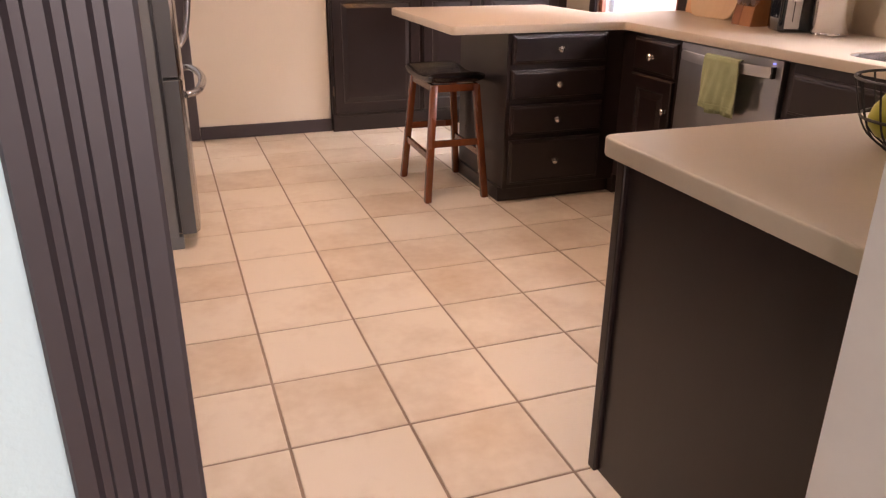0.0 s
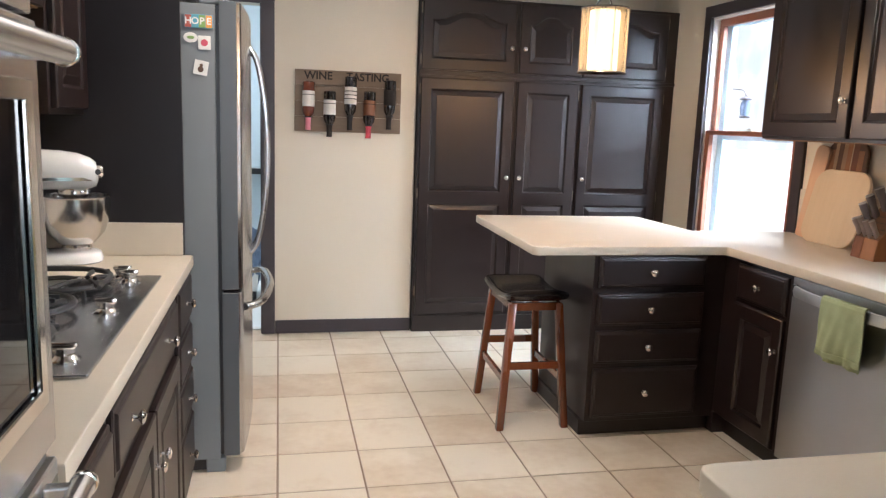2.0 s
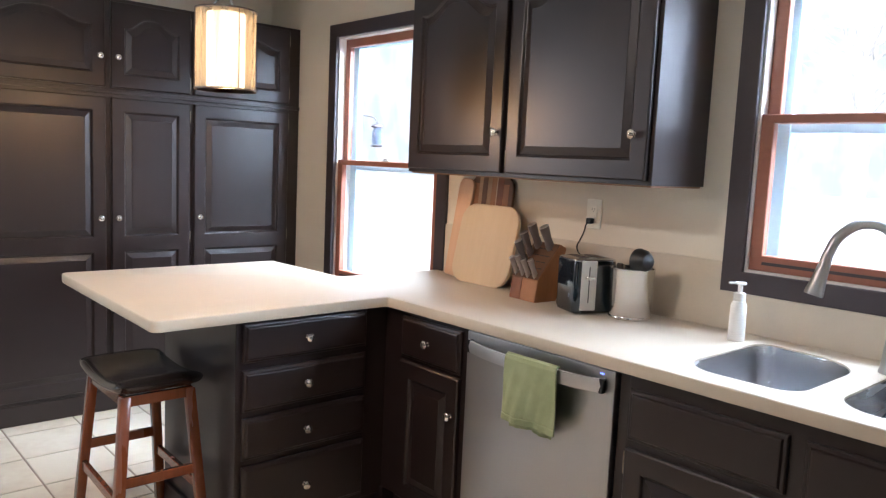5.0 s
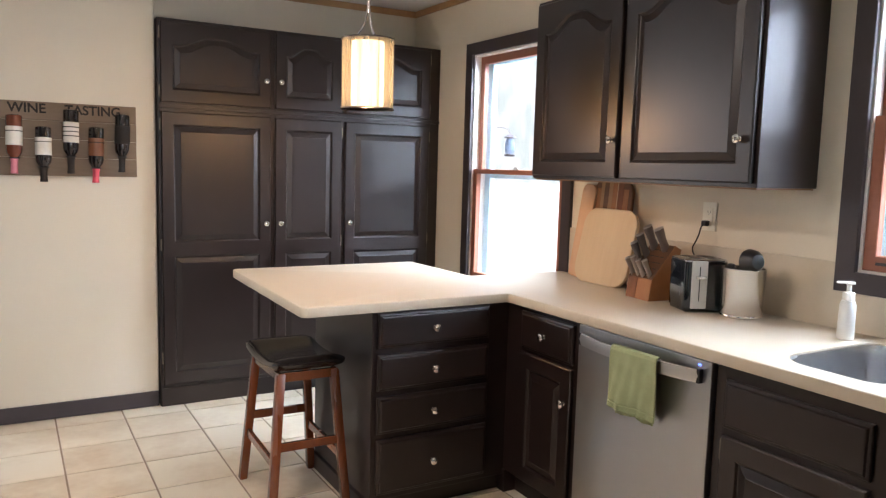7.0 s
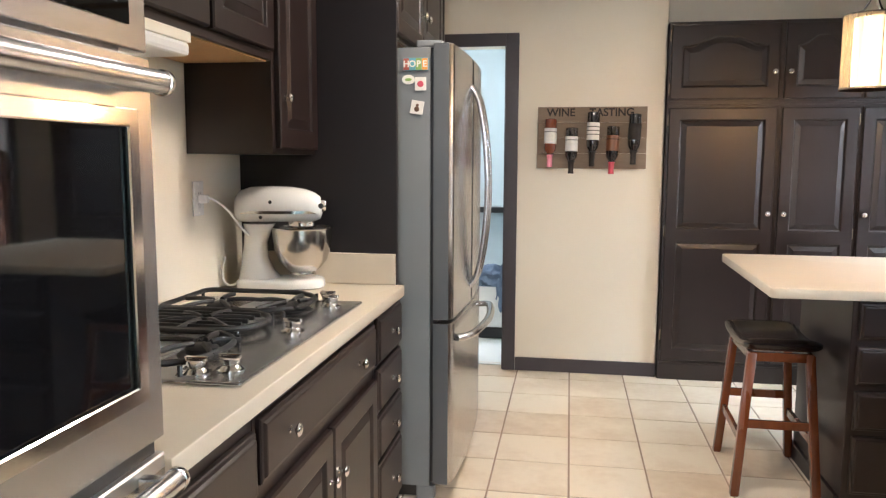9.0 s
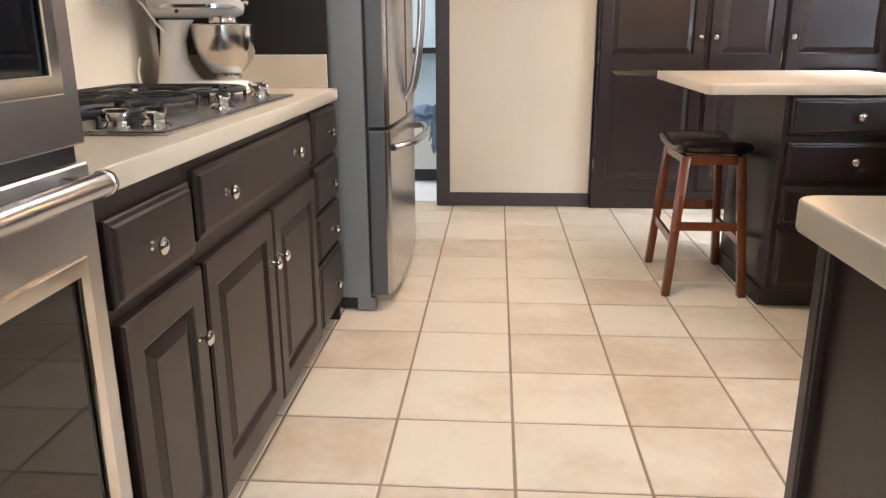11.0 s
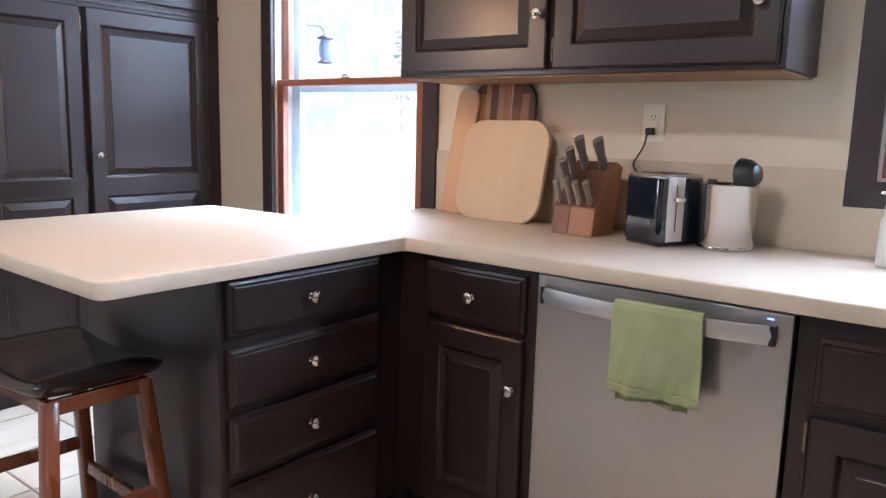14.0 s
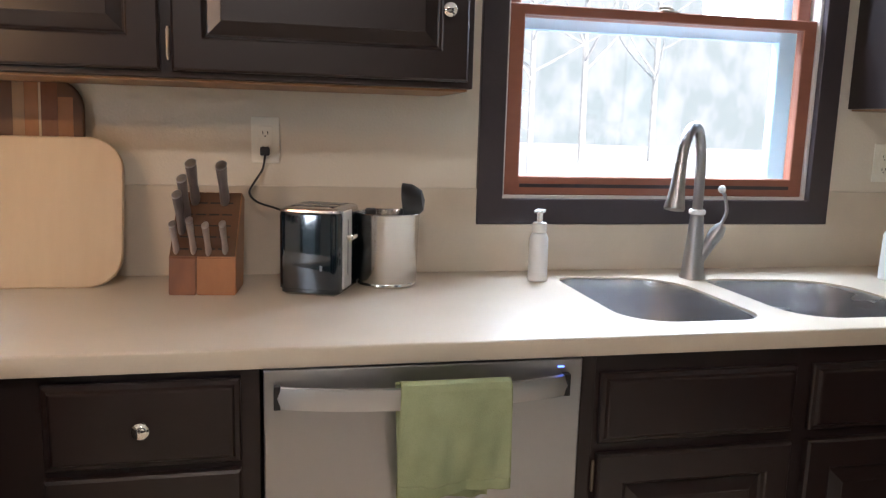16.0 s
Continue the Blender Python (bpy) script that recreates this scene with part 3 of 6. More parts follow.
# ---- structure ----
def shell():
    bm = bmesh.new()
    a, b = XW, XW + 0.14
    box(bm, a, b, WA[1], 2.24, 0, TOP)
    box(bm, a, b, WA[0], WA[1], 0, WA[2])
    box(bm, a, b, WA[0], WA[1], WA[3], TOP)
    box(bm, a, b, WB[1], WA[0], 0, TOP)
    box(bm, a, b, WB[0], WB[1], 0, WB[2])
    box(bm, a, b, WB[0], WB[1], WB[3], TOP)
    box(bm, a, b, YE, WB[0], 0, TOP)
    structure("wall_east", bm, "wall", "cream painted wall with two wooden sash windows", "wall")
    bm = bmesh.new()
    # bottle wall with its doorway and the rounded return to the pantry recess
    box(bm, XL, -1.140, YB, YB + 0.12, 0, TOP)
    box(bm, -1.140, -0.430, YB, YB + 0.12, 2.035, TOP)
    outline = rounded([(-0.430, YB), (0.528, YB), (0.528, 2.118), (0.40, 2.118), (0.40, YB + 0.12), (-0.430, YB + 0.12)], [0, 0.018, 0, 0, 0, 0])
    loops(bm, [[(q.x, q.y, z) for q in outline] for z in (0, TOP)])
    structure("wall_north", bm, "wall", "cream painted wall with a bullnose corner beside the pantry", "wall", True)
    structure("wall_north_recess", B(0.40, XW, YR, YR + 0.12, 0, TOP), "wall", "cream painted wall above the dark pantry", "wall")
    structure("wall_west", B(XL - 0.12, XL, YN, YB + 0.12, 0, TOP), "wall", "tan painted wall behind the cooktop counter", "wall")
    bm = bmesh.new()
    box(bm, XL - 0.12, XO0 - 0.012, YN + 0.004, YE, 0, TOP)
    box(bm, XO1 + 0.012, XW + 0.14, YN + 0.004, YS, 0, TOP)
    box(bm, XO0 - 0.012, XO1 + 0.012, YN + 0.004, YE, 2.045, TOP)
    structure("wall_south", bm, "wall", "cream painted wall with the entry opening", "wall")
    bm = bmesh.new()
    box(bm, -2.2, XO0 - 0.012, YN - 0.004, YN + 0.004, 0, TOP)
    box(bm, XO1 + 0.012, 1.9, YN - 0.004, YN + 0.004, 0, TOP)
    box(bm, XO0 - 0.012, XO1 + 0.012, YN - 0.004, YN + 0.004, 2.045, TOP)
    structure("wall_entry_side", bm, "blue", "pale blue painted wall of the entry room", "wall")
    # rear walls are out of view; their opening is added to admit daylight
    bm = bmesh.new()
    box(bm, -2.32, -2.2, -5.3, YN - 0.004, 0, TOP)
    box(bm, 1.9, 2.02, -5.3, YN - 0.004, 0, TOP)
    box(bm, -2.2, -0.95, -5.3, -5.2, 0, TOP)
    box(bm, 0.35, 1.9, -5.3, -5.2, 0, TOP)
    box(bm, -0.95, 0.35, -5.3, -5.2, 0, 0.9)
    box(bm, -0.95, 0.35, -5.3, -5.2, 2.1, TOP)
    structure("wall_entry_room", bm, "blue", "pale blue painted walls of the entry room", "wall")
    # jambs of the entry
    bm = bmesh.new()
    box(bm, XO0 - 0.012, XO0, YN - 0.0040, YE - 0.010, 0, 2.033)
    box(bm, XO1, XO1 + 0.012, YN - 0.0040, YS - 0.010, 0, 2.033)
    box(bm, XO0 - 0.012, XO1 + 0.012, YN - 0.006, YE + 0.004, 2.033, 2.045)
    structure("door_jamb_entry", bm, "jamb", "off-white painted jamb of the entry opening", "door frame")
    fluted("trim_entry_casing", XO0 + 0.007, -1)
    fluted("trim_entry_casing", XO1 + 0.003, 1)
    # ceiling
    bm = bmesh.new()
    box(bm, -2.4, XW + 0.14, -5.3, 3.6, TOP, TOP + 0.1)
    structure("ceiling", bm, "ceil", "white painted textured ceiling", "ceiling")
    for name, c in (("crown_trim", (XW - 0.022, XW - 0.001, YS + 0.002, YR - 0.024)), ("crown_trim", (0.53, XW - 0.001, YR - 0.022, YR - 0.001))):
        bm = bmesh.new()
        x0, x1, y0, y1 = c
        box(bm, x0, x1, y0, y1, TOP - 0.042, TOP - 0.001, bevel=0.006)
        structure(name, bm, "oak", "narrow golden oak crown trim under the ceiling", "trim")
    # baseboards
    for x0, x1, y0, y1 in ((-0.348, 0.524, YB - 0.014, YB - 0.001), ):
        bm = bmesh.new()
        box(bm, x0, x1, y0, y1, 0.002, 0.088, bevel=0.004)
        structure("baseboard", bm, "casing", "dark charcoal painted baseboard", "trim")
    # doorway to the laundry
    bm = bmesh.new()
    for x0, x1, z0, z1 in ((-0.430, -0.350, 0.002, 2.112), (-1.222, -1.142, 0.002, 2.112), (-1.142, -0.430, 2.034, 2.112)):
        box(bm, x0, x1, YB - 0.018, YB - 0.001, z0, z1, bevel=0.003)
    structure("door_frame_laundry", bm, "casing", "dark charcoal casing round the open laundry doorway", "door frame")
    bm = bmesh.new()
    box(bm, -0.436, -0.430, YB - 0.001, YB + 0.121, 0.002, 2.034)
    box(bm, -1.142, -1.136, YB - 0.001, YB + 0.121, 0.002, 2.034)
    structure("door_jamb_laundry", bm, "casing", "dark painted jamb", "door frame")
    # laundry
    bm = bmesh.new()
    box(bm, -2.1, -2.0, YB + 0.12, 3.5, 0, TOP)
    box(bm, -0.30, -0.20, YB + 0.12, 3.5, 0, TOP)
    box(bm, -2.0, -0.30, 3.4, 3.5, 0, TOP)
    box(bm, -2.0, XL - 0.12, YB + 0.12, YB + 0.20, 0, TOP)
    structure("wall_laundry", bm, "laundry", "pale blue painted laundry walls", "wall")


def fluted(name, x, side):
    """Door casing with long grooves, on the near side of the entry."""
    bm = bmesh.new()
    w, d = 0.088, 0.017
    prof = [(0, 0), (0, d - 0.003), (0.003, d)]
    for c in (0.022, 0.044, 0.066):
        prof += [(c - 0.006, d), (c - 0.003, d - 0.007), (c + 0.003, d - 0.007), (c + 0.006, d)]
    prof += [(w - 0.003, d), (w, d - 0.003), (w, 0)]
    y = YN - 0.0045
    loops(bm, [[(x + side * u, y - v, z) for u, v in prof] for z in (0.002, 2.12)])
    structure(name, bm, "casing", "charcoal painted fluted door casing", "trim")


def window(name, o, rail, label):
    """A double-hung wooden window in the window wall, with its dark casing and a pale storm frame outside."""
    y0, y1, z0, z1 = o
    ob = thing(name, (XW, (y0 + y1) / 2, z0), 0, label, "window", kind="structure")
    off = (-XW, -(y0 + y1) / 2, -z0)
    c = 0.066

    def ringed(ya, yb, za, zb, wy, wb, wt, xa, xb, bev):
        bm = frame_ring(bmesh.new(), xb, xa, (ya, yb, za, zb), (ya + wy, yb - wy, za + wb, zb - wt), bev)
        return bm

    part("window_casing", ringed(y0 - c, y1 + c, z0 - c, z1 + c, c + 0.004, c + 0.004, c + 0.004, XW - 0.020, XW - 0.001, 0.002), "casing", ob, "charcoal painted casing", off=off)
    part("window_jamb", ringed(y0 + 0.001, y1 - 0.001, z0 + 0.001, z1 - 0.001, 0.012, 0.012, 0.012, XW, XW + 0.139, 0.001), "jamb", ob, "cream window jamb", off=off)
    ya, yb = y0 + 0.013, y1 - 0.013
    lower = part("lower_sash", ringed(ya, yb, z0 + 0.013, rail + 0.014, 0.043, 0.052, 0.028, XW + 0.006, XW + 0.038, 0.003), "sash", ob, "reddish stained wooden sash", off=off)
    upper = part("upper_sash", ringed(ya, yb, rail - 0.014, z1 - 0.013, 0.043, 0.028, 0.045, XW + 0.041, XW + 0.071, 0.003), "sash", ob, "reddish stained wooden sash", off=off)
    for sash, za, zb, x in ((lower, z0 + 0.064, rail - 0.013, XW + 0.022), (upper, rail + 0.013, z1 - 0.057, XW + 0.056)):
        p = part("pane", B(x - 0.002, x + 0.002, ya + 0.042, yb - 0.042, za, zb), "pane", sash, off=off)
        p.visible_shadow = False
    st = part("storm_frame", ringed(ya, yb, z0 + 0.013, z1 - 0.013, 0.058, 0.045, 0.045, XW + 0.095, XW + 0.130, 0.003), "vinyl", ob, "pale blue-grey storm window frame", off=off)
    part("storm_rail", B(XW + 0.098, XW + 0.128, ya + 0.058, yb - 0.058, rail - 0.040, rail - 0.002, bevel=0.002), "vinyl", st, off=off)
    mid = (y0 + y1) / 2
    bm = bmesh.new()
    box(bm, XW + 0.008, XW + 0.034, mid - 0.028, mid + 0.028, rail + 0.0145, rail + 0.019, bevel=0.002)
    tube(bm, arc([(XW + 0.018, mid - 0.012, rail + 0.02), (XW + 0.020, mid + 0.005, rail + 0.027), (XW + 0.022, mid + 0.03, rail + 0.024)], 4), 0.004, 8)
    part("sash_lock", bm, "gold", lower, "small metal sash lock", off=off)
    bm = B(XW + 0.0045, XW + 0.0058, ya + 0.045, yb - 0.045, z0 + 0.034, z0 + 0.044)
    part("sash_groove", bm, "casing", lower, "dark finger groove", off=off)
    return ob


shell()
window("window_1", WA, 1.372, "double-hung window with reddish sashes, dark casing and snow outside")
window("window_2", WB, 1.585, "double-hung window over the sink with reddish wooden sashes and charcoal casing")


# ---- cabinets ----
def pantry():
    x0, yf = 0.532, 1.764
    w = XW - 0.002 - x0
    ob = thing("pantry_cabinet", (x0, yf, 0), 0, "tall espresso-painted built-in pantry cabinet with six closed raised-panel doors", "cabinet")
    carcass(ob, w, YR - 0.003 - yf, 0, 2.148, kick=0)
    part("base_board", B(0.0, w, -0.008, 0.0, 0.004, 0.105, bevel=0.003), "cab", ob)
    part("rail_trim", B(0.0, w, -0.010, 0.0, 1.668, 1.688, bevel=0.003), "cab", ob)
    for a, b, k in ((0.545, 1.152, 1), (1.179, 1.596, 0), (1.618, 2.205, 0)):
        a, b = a - x0, b - x0
        kx = (b - 0.030) if k else (a + 0.030)
        if a > 0.9:
            kx = a + 0.030
        hx = (a - 0.004) if k else (b + 0.004)
        door(ob, a, b, 0.125, 1.650, (kx, 1.033), (0.895,), stile=0.062, hinges=(hx, 0.28, 0.92, 1.58))
        door(ob, a, b, 1.700, 2.130, (kx, 1.852), arch=0.055, stile=0.062, hinges=(hx, 1.76, 2.07))


def left_run():
    # local x runs along +y of the room
    xf = -0.647
    d = xf - XL - 0.003

    def unit(y0, y1, label):
        ob = thing("base_cabinet", (xf, y0, 0), 90, label, "cabinet", "base cabinets under the cooktop counter")
        carcass(ob, y1 - y0, d, 0, CT - 0.040)
        return ob

    ob = unit(-1.904, -1.555, "espresso-painted base cabinet with a drawer over a closed door")
    drawer(ob, 0.027, 0.342, 0.655, 0.795, (0.148,))
    door(ob, 0.027, 0.344, 0.095, 0.630, (0.300, 0.498))
    ob = unit(-1.554, -0.612, "espresso-painted cooktop base cabinet, false drawer over two closed doors")
    drawer(ob, 0.015, 0.925, 0.672, 0.812, (0.155, 0.710))
    door(ob, 0.012, 0.462, 0.095, 0.630, (0.430, 0.500), hinges=(0.007, 0.16, 0.56))
    door(ob, 0.475, 0.925, 0.095, 0.630, (0.505, 0.500))
    ob = unit(-0.611, -0.236, "espresso-painted drawer base cabinet with four closed drawers beside the refrigerator")
    for z0, z1 in ((0.665, 0.825), (0.500, 0.650), (0.335, 0.488), (0.095, 0.322)):
        drawer(ob, 0.015, 0.355, z0, z1, (0.195,))
    # uppers
    xu = -0.962
    du = xu - XL - 0.003
    ob = thing("wall_cabinet", (xu, -0.637, 0), 90, "tall espresso-painted wall cabinet with a closed door over the stand mixer", "cabinet")
    carcass(ob, 0.400, du, 1.354, 2.30, kick=0)
    door(ob, 0.022, 0.380, 1.372, 2.28, (0.058, 1.535), arch=0.05)
    ob = thing("wall_cabinet", (xu, -1.503, 0), 90, "short espresso-painted wall cabinet with two closed doors over the cooktop", "cabinet")
    carcass(ob, 0.865, du, 1.645, 2.30, kick=0)
    part("underside", B(0.012, 0.853, 0.012, du - 0.01, 1.640, 1.6445), "oak", ob, "bare golden wood underside")
    for a, b, k in ((0.02, 0.422, 0.392), (0.442, 0.848, 0.472)):
        door(ob, a, b, 1.672, 2.28, (k, 1.80), arch=0.05)
    ob = thing("wall_cabinet", (xu, -1.904, 0), 90, "short espresso-painted wall cabinet beside the oven tower", "cabinet")
    carcass(ob, 0.400, du, 1.645, 2.30, kick=0)
    door(ob, 0.02, 0.38, 1.672, 2.28, None, arch=0.05)
    # fridge surround
    bm = B(XL + 0.002, -0.652, -0.234, -0.214, 0, 2.38, bevel=0.001)
    ob = thing("end_panel", (-0.95, -0.224, 0), 0, "tall dark painted end panel between counter and refrigerator", "panel")
    part("panel", bm, "panel", ob, off=(0.95, 0.224, 0))
    bm = bmesh.new()
    box(bm, XL + 0.002, -0.652, 0.800, 0.820, 0, 2.38, bevel=0.001)
    ob = thing("end_panel", (-0.95, 0.81, 0), 0, "tall dark painted end panel on the far side of the refrigerator", "panel")
    part("panel", bm, "panel", ob, off=(0.95, -0.81, 0))
    ob = thing("wall_cabinet", (-0.675, -0.212, 0), 90, "espresso-painted wall cabinet with two closed doors over the refrigerator", "cabinet")
    carcass(ob, 1.010, 0.56, 1.785, 2.38, kick=0)
    door(ob, 0.02, 0.50, 1.80, 2.36, (0.462, 1.935), arch=0.05, stile=0.05)
    door(ob, 0.51, 0.99, 1.80, 2.36, (0.548, 1.935), arch=0.05, stile=0.05)
    part("underside", B(0.01, 1.0, 0.01, 0.55, 1.780, 1.7845), "walnut", ob, "bare wood underside")
    # counter
    outer = rounded([(XL + 0.002, -1.905), (-0.621, -1.905), (-0.621, -0.236), (XL + 0.002, -0.236)], [0, 0, 0.012, 0], 3)
    ob = structure("worktop_1", slab(outer, [rounded([(-1.19, -1.52), (-0.72, -1.52), (-0.72, -0.66), (-1.19, -0.66)], 0.02, 2)], CT - 0.040, CT, 0.0045), "counter", "cream laminate worktop round the gas cooktop", "worktop", True)
    part("backsplash", B(XL + 0.022, -0.655, -0.254, -0.236, CT + 0.0005, CT + 0.115, bevel=0.003), "counter", ob, "short cream backsplash")


def peninsula():
    ob = thing("peninsula_cabinet", (1.006, -0.012, 0), 0, "espresso-painted peninsula cabinet with four closed drawers", "cabinet")
    w = XW - 0.66 + 0.02 - 1.006
    part("corner_filler", B(w + 0.001, XW - 0.004 - 1.006, 0.0, 0.030, 0.0, CT - 0.042), "cab", ob)
    part("corner_base", B(w - 0.012, w + 0.060, -0.020, 0.0302, 0.0005, 0.0985), "cab", ob)
    bm = bmesh.new()
    box(bm, 0, w, 0, 0.61, 0.075, CT - 0.04, bevel=0.002, segments=1)
    part("body", bm, "cab", ob)
    bm = bmesh.new()
    box(bm, -0.012, w, 0.031, 0.622, 0.001, 0.0745, bevel=0.004)
    part("base_plinth", bm, "cab", ob)
    for z0, z1 in ((0.690, 0.828), (0.520, 0.664), (0.348, 0.496), (0.100, 0.324)):
        drawer(ob, 0.022, 0.530, z0, z1, (0.266,))


def right_run():
    # local x runs along -y of the room
    xf = 1.638
    d = XW - 0.003 - xf
    ob = thing("base_cabinet", (xf, -0.014, 0), -90, "espresso-painted corner base cabinet with a drawer over a closed door", "cabinet", "base cabinets along the window wall")
    carcass(ob, 0.474, d, 0, CT - 0.041)
    drawer(ob, 0.112, 0.440, 0.662, 0.818, (0.275,))
    door(ob, 0.112, 0.440, 0.110, 0.648, (0.412, 0.512))
    ob = thing("sink_cabinet", (xf, -1.104, 0), -90, "espresso-painted sink base cabinet with false drawers over closed doors", "cabinet", "base cabinets along the window wall")
    for kind, a in (("side_panel", (0, 0.03, 0.0, d, 0.10)), ("side_panel", (0.93, 0.96, 0.0, d, 0.10)), ("front_frame", (0.0305, 0.9295, 0.0, 0.018, 0.10)), ("back_panel", (0.0305, 0.9295, d - 0.01, d, 0.10))):
        part(kind, B(*a, CT - 0.041), "cab", ob)
    part("bottom_panel", B(0.0305, 0.9295, 0.0185, d - 0.0105, 0.10, 0.118), "cab", ob)
    part("toe_kick", B(0.002, 0.958, 0.055, d - 0.01, 0, 0.099), "cab", ob)
    for a, b in ((0.040, 0.480), (0.520, 0.935)):
        drawer(ob, a, b, 0.650, 0.796, ())
        door(ob, a, b, 0.110, 0.628, None, hinges=((a - 0.006, 0.58, 0.16) if a < 0.1 else None))
    # uppers
    xu = 1.960
    du = XW - 0.003 - xu
    ob = thing("wall_cabinet", (xu, 0.285, 0), -90, "espresso-painted wall cabinet with two closed arched-panel doors over the toaster", "cabinet")
    w = 0.285 + 0.945
    carcass(ob, w, du, 1.352, 2.150, kick=0)
    part("underside", B(0.010, w - 0.010, 0.012, du - 0.005, 1.346, 1.3515), "bare", ob, "bare wood underside")
    door(ob, 0.018, 0.575, 1.366, 2.135, (0.548, 1.520), arch=0.07, stile=0.058)
    door(ob, 0.598, 1.215, 1.366, 2.135, (1.166, 1.514), arch=0.07, stile=0.058, hinges=(0.590, 1.42, 2.08))
    ob = thing("wall_cabinet", (xu, -2.180, 0), -90, "espresso-painted wall cabinet past the sink window", "cabinet")
    carcass(ob, 0.49, du, 1.352, 2.150, kick=0)
    part("underside", B(0.010, 0.48, 0.012, du - 0.005, 1.346, 1.3515), "bare", ob, "bare wood underside")
    door(ob, 0.018, 0.47, 1.366, 2.135, (0.05, 1.520), arch=0.07, stile=0.058)


def near_peninsula():
    ob = thing("peninsula_cabinet", (0.318, -2.070, 0), 180, "espresso-painted base cabinet of the near peninsula with a plain end panel", "cabinet")
    ob.rotation_euler = (0, 0, 0)
    bm = bmesh.new()
    box(bm, 0, 1.29, -0.598, -0.01, 0.09, CT - 0.041, bevel=0.002, segments=1)
    part("body", bm, "cab", ob)
    part("toe_kick", B(0.055, 1.29, -0.598, -0.075, 0, 0.0895), "jamb", ob, "pale unpainted toe kick")
    part("corner_trim", B(-0.012, 0.012, -0.022, 0.006, 0.09, CT - 0.041, bevel=0.004), "cab", ob)


def bowl_outline(k):
    if k == 0:
        return rounded([(1.700, -1.562), (2.150, -1.562), (2.190, -1.240), (1.700, -1.240)], [0.07, 0.16, 0.06, 0.11], 8)
    return rounded([(1.690, -2.010), (2.080, -2.010), (2.130, -1.640), (1.690, -1.640)], [0.07, 0.14, 0.05, 0.11], 8)


def right_counter():
    xe, ye = 1.607, -0.052
    pts = [(0.711, ye), (xe, ye), (xe, -2.028), (0.284, -2.028), (0.284, YS + 0.001), (XW - 0.001, YS + 0.001), (XW - 0.001, 0.425), (1.725, 0.440), (1.700, 1.005), (0.735, 1.012)]
    r = [0.030, 0.012, 0.012, 0.030, 0, 0, 0, 0.02, 0.03, 0.03]
    outer = rounded(pts, r, 5)
    area = sum(a.x * b.y - b.x * a.y for a, b in zip(outer, outer[1:] + outer[:1]))
    if area < 0:
        outer.reverse()
    holes = [bowl_outline(0), bowl_outline(1)]
    ob = structure("worktop_2", slab(outer, holes, CT - 0.038, CT, 0.005), "counter", "cream laminate worktop with peninsula, seating overhang and twin sink cutouts", "worktop", True)
    for ya, yb, top in ((WB[1] + 0.068, 0.368, 1.106), (WB[0] - 0.068, WB[1] + 0.068, 1.0075), (YS + 0.001, WB[0] - 0.068, 1.106)):
        part("backsplash", B(XW - 0.016, XW - 0.001, ya, yb, CT + 0.0005, top), "counter", ob, "cream laminate backsplash")


def sink():
    ob = thing("kitchen_sink", (1.93, -1.62, 0), 0, "undermount stainless steel sink with two bowls", "sink")
    off = (-1.93, 1.62, 0)
    for k in (0, 1):
        o = bowl_outline(k)
        rings = []
        for d, z in ((0.0008, CT - 0.0050), (0.0022, CT - 0.0045), (0.0035, CT - 0.010), (0.004, CT - 0.06), (0.010, CT - 0.17), (0.022, CT - 0.195), (0.05, CT - 0.205)):
            rings.append([(q.x, q.y, z) for q in inset(o, d)])
        c = sum((Vector((q.x, q.y)) for q in o), Vector((0, 0))) / len(o)
        rings.append([(c.x + 0.3 * (q.x - c.x), c.y + 0.3 * (q.y - c.y), CT - 0.208) for q in o])
        bm = loops(bmesh.new(), rings, False, True)
        bowl = part("bowl", bm, "steel_h", ob, "brushed steel bowl", True, off)
        bm = lathe(bmesh.new(), [(0.045, 0), (0.043, 0.003), (0.030, 0.0035), (0.026, 0.001), (0, 0.001)], (c.x, c.y, CT - 0.2085))
        part("drain", bm, "chrome", bowl, "round drain strainer", True, off)


pantry()
left_run()
peninsula()
right_run()
near_peninsula()
right_counter()
sink()


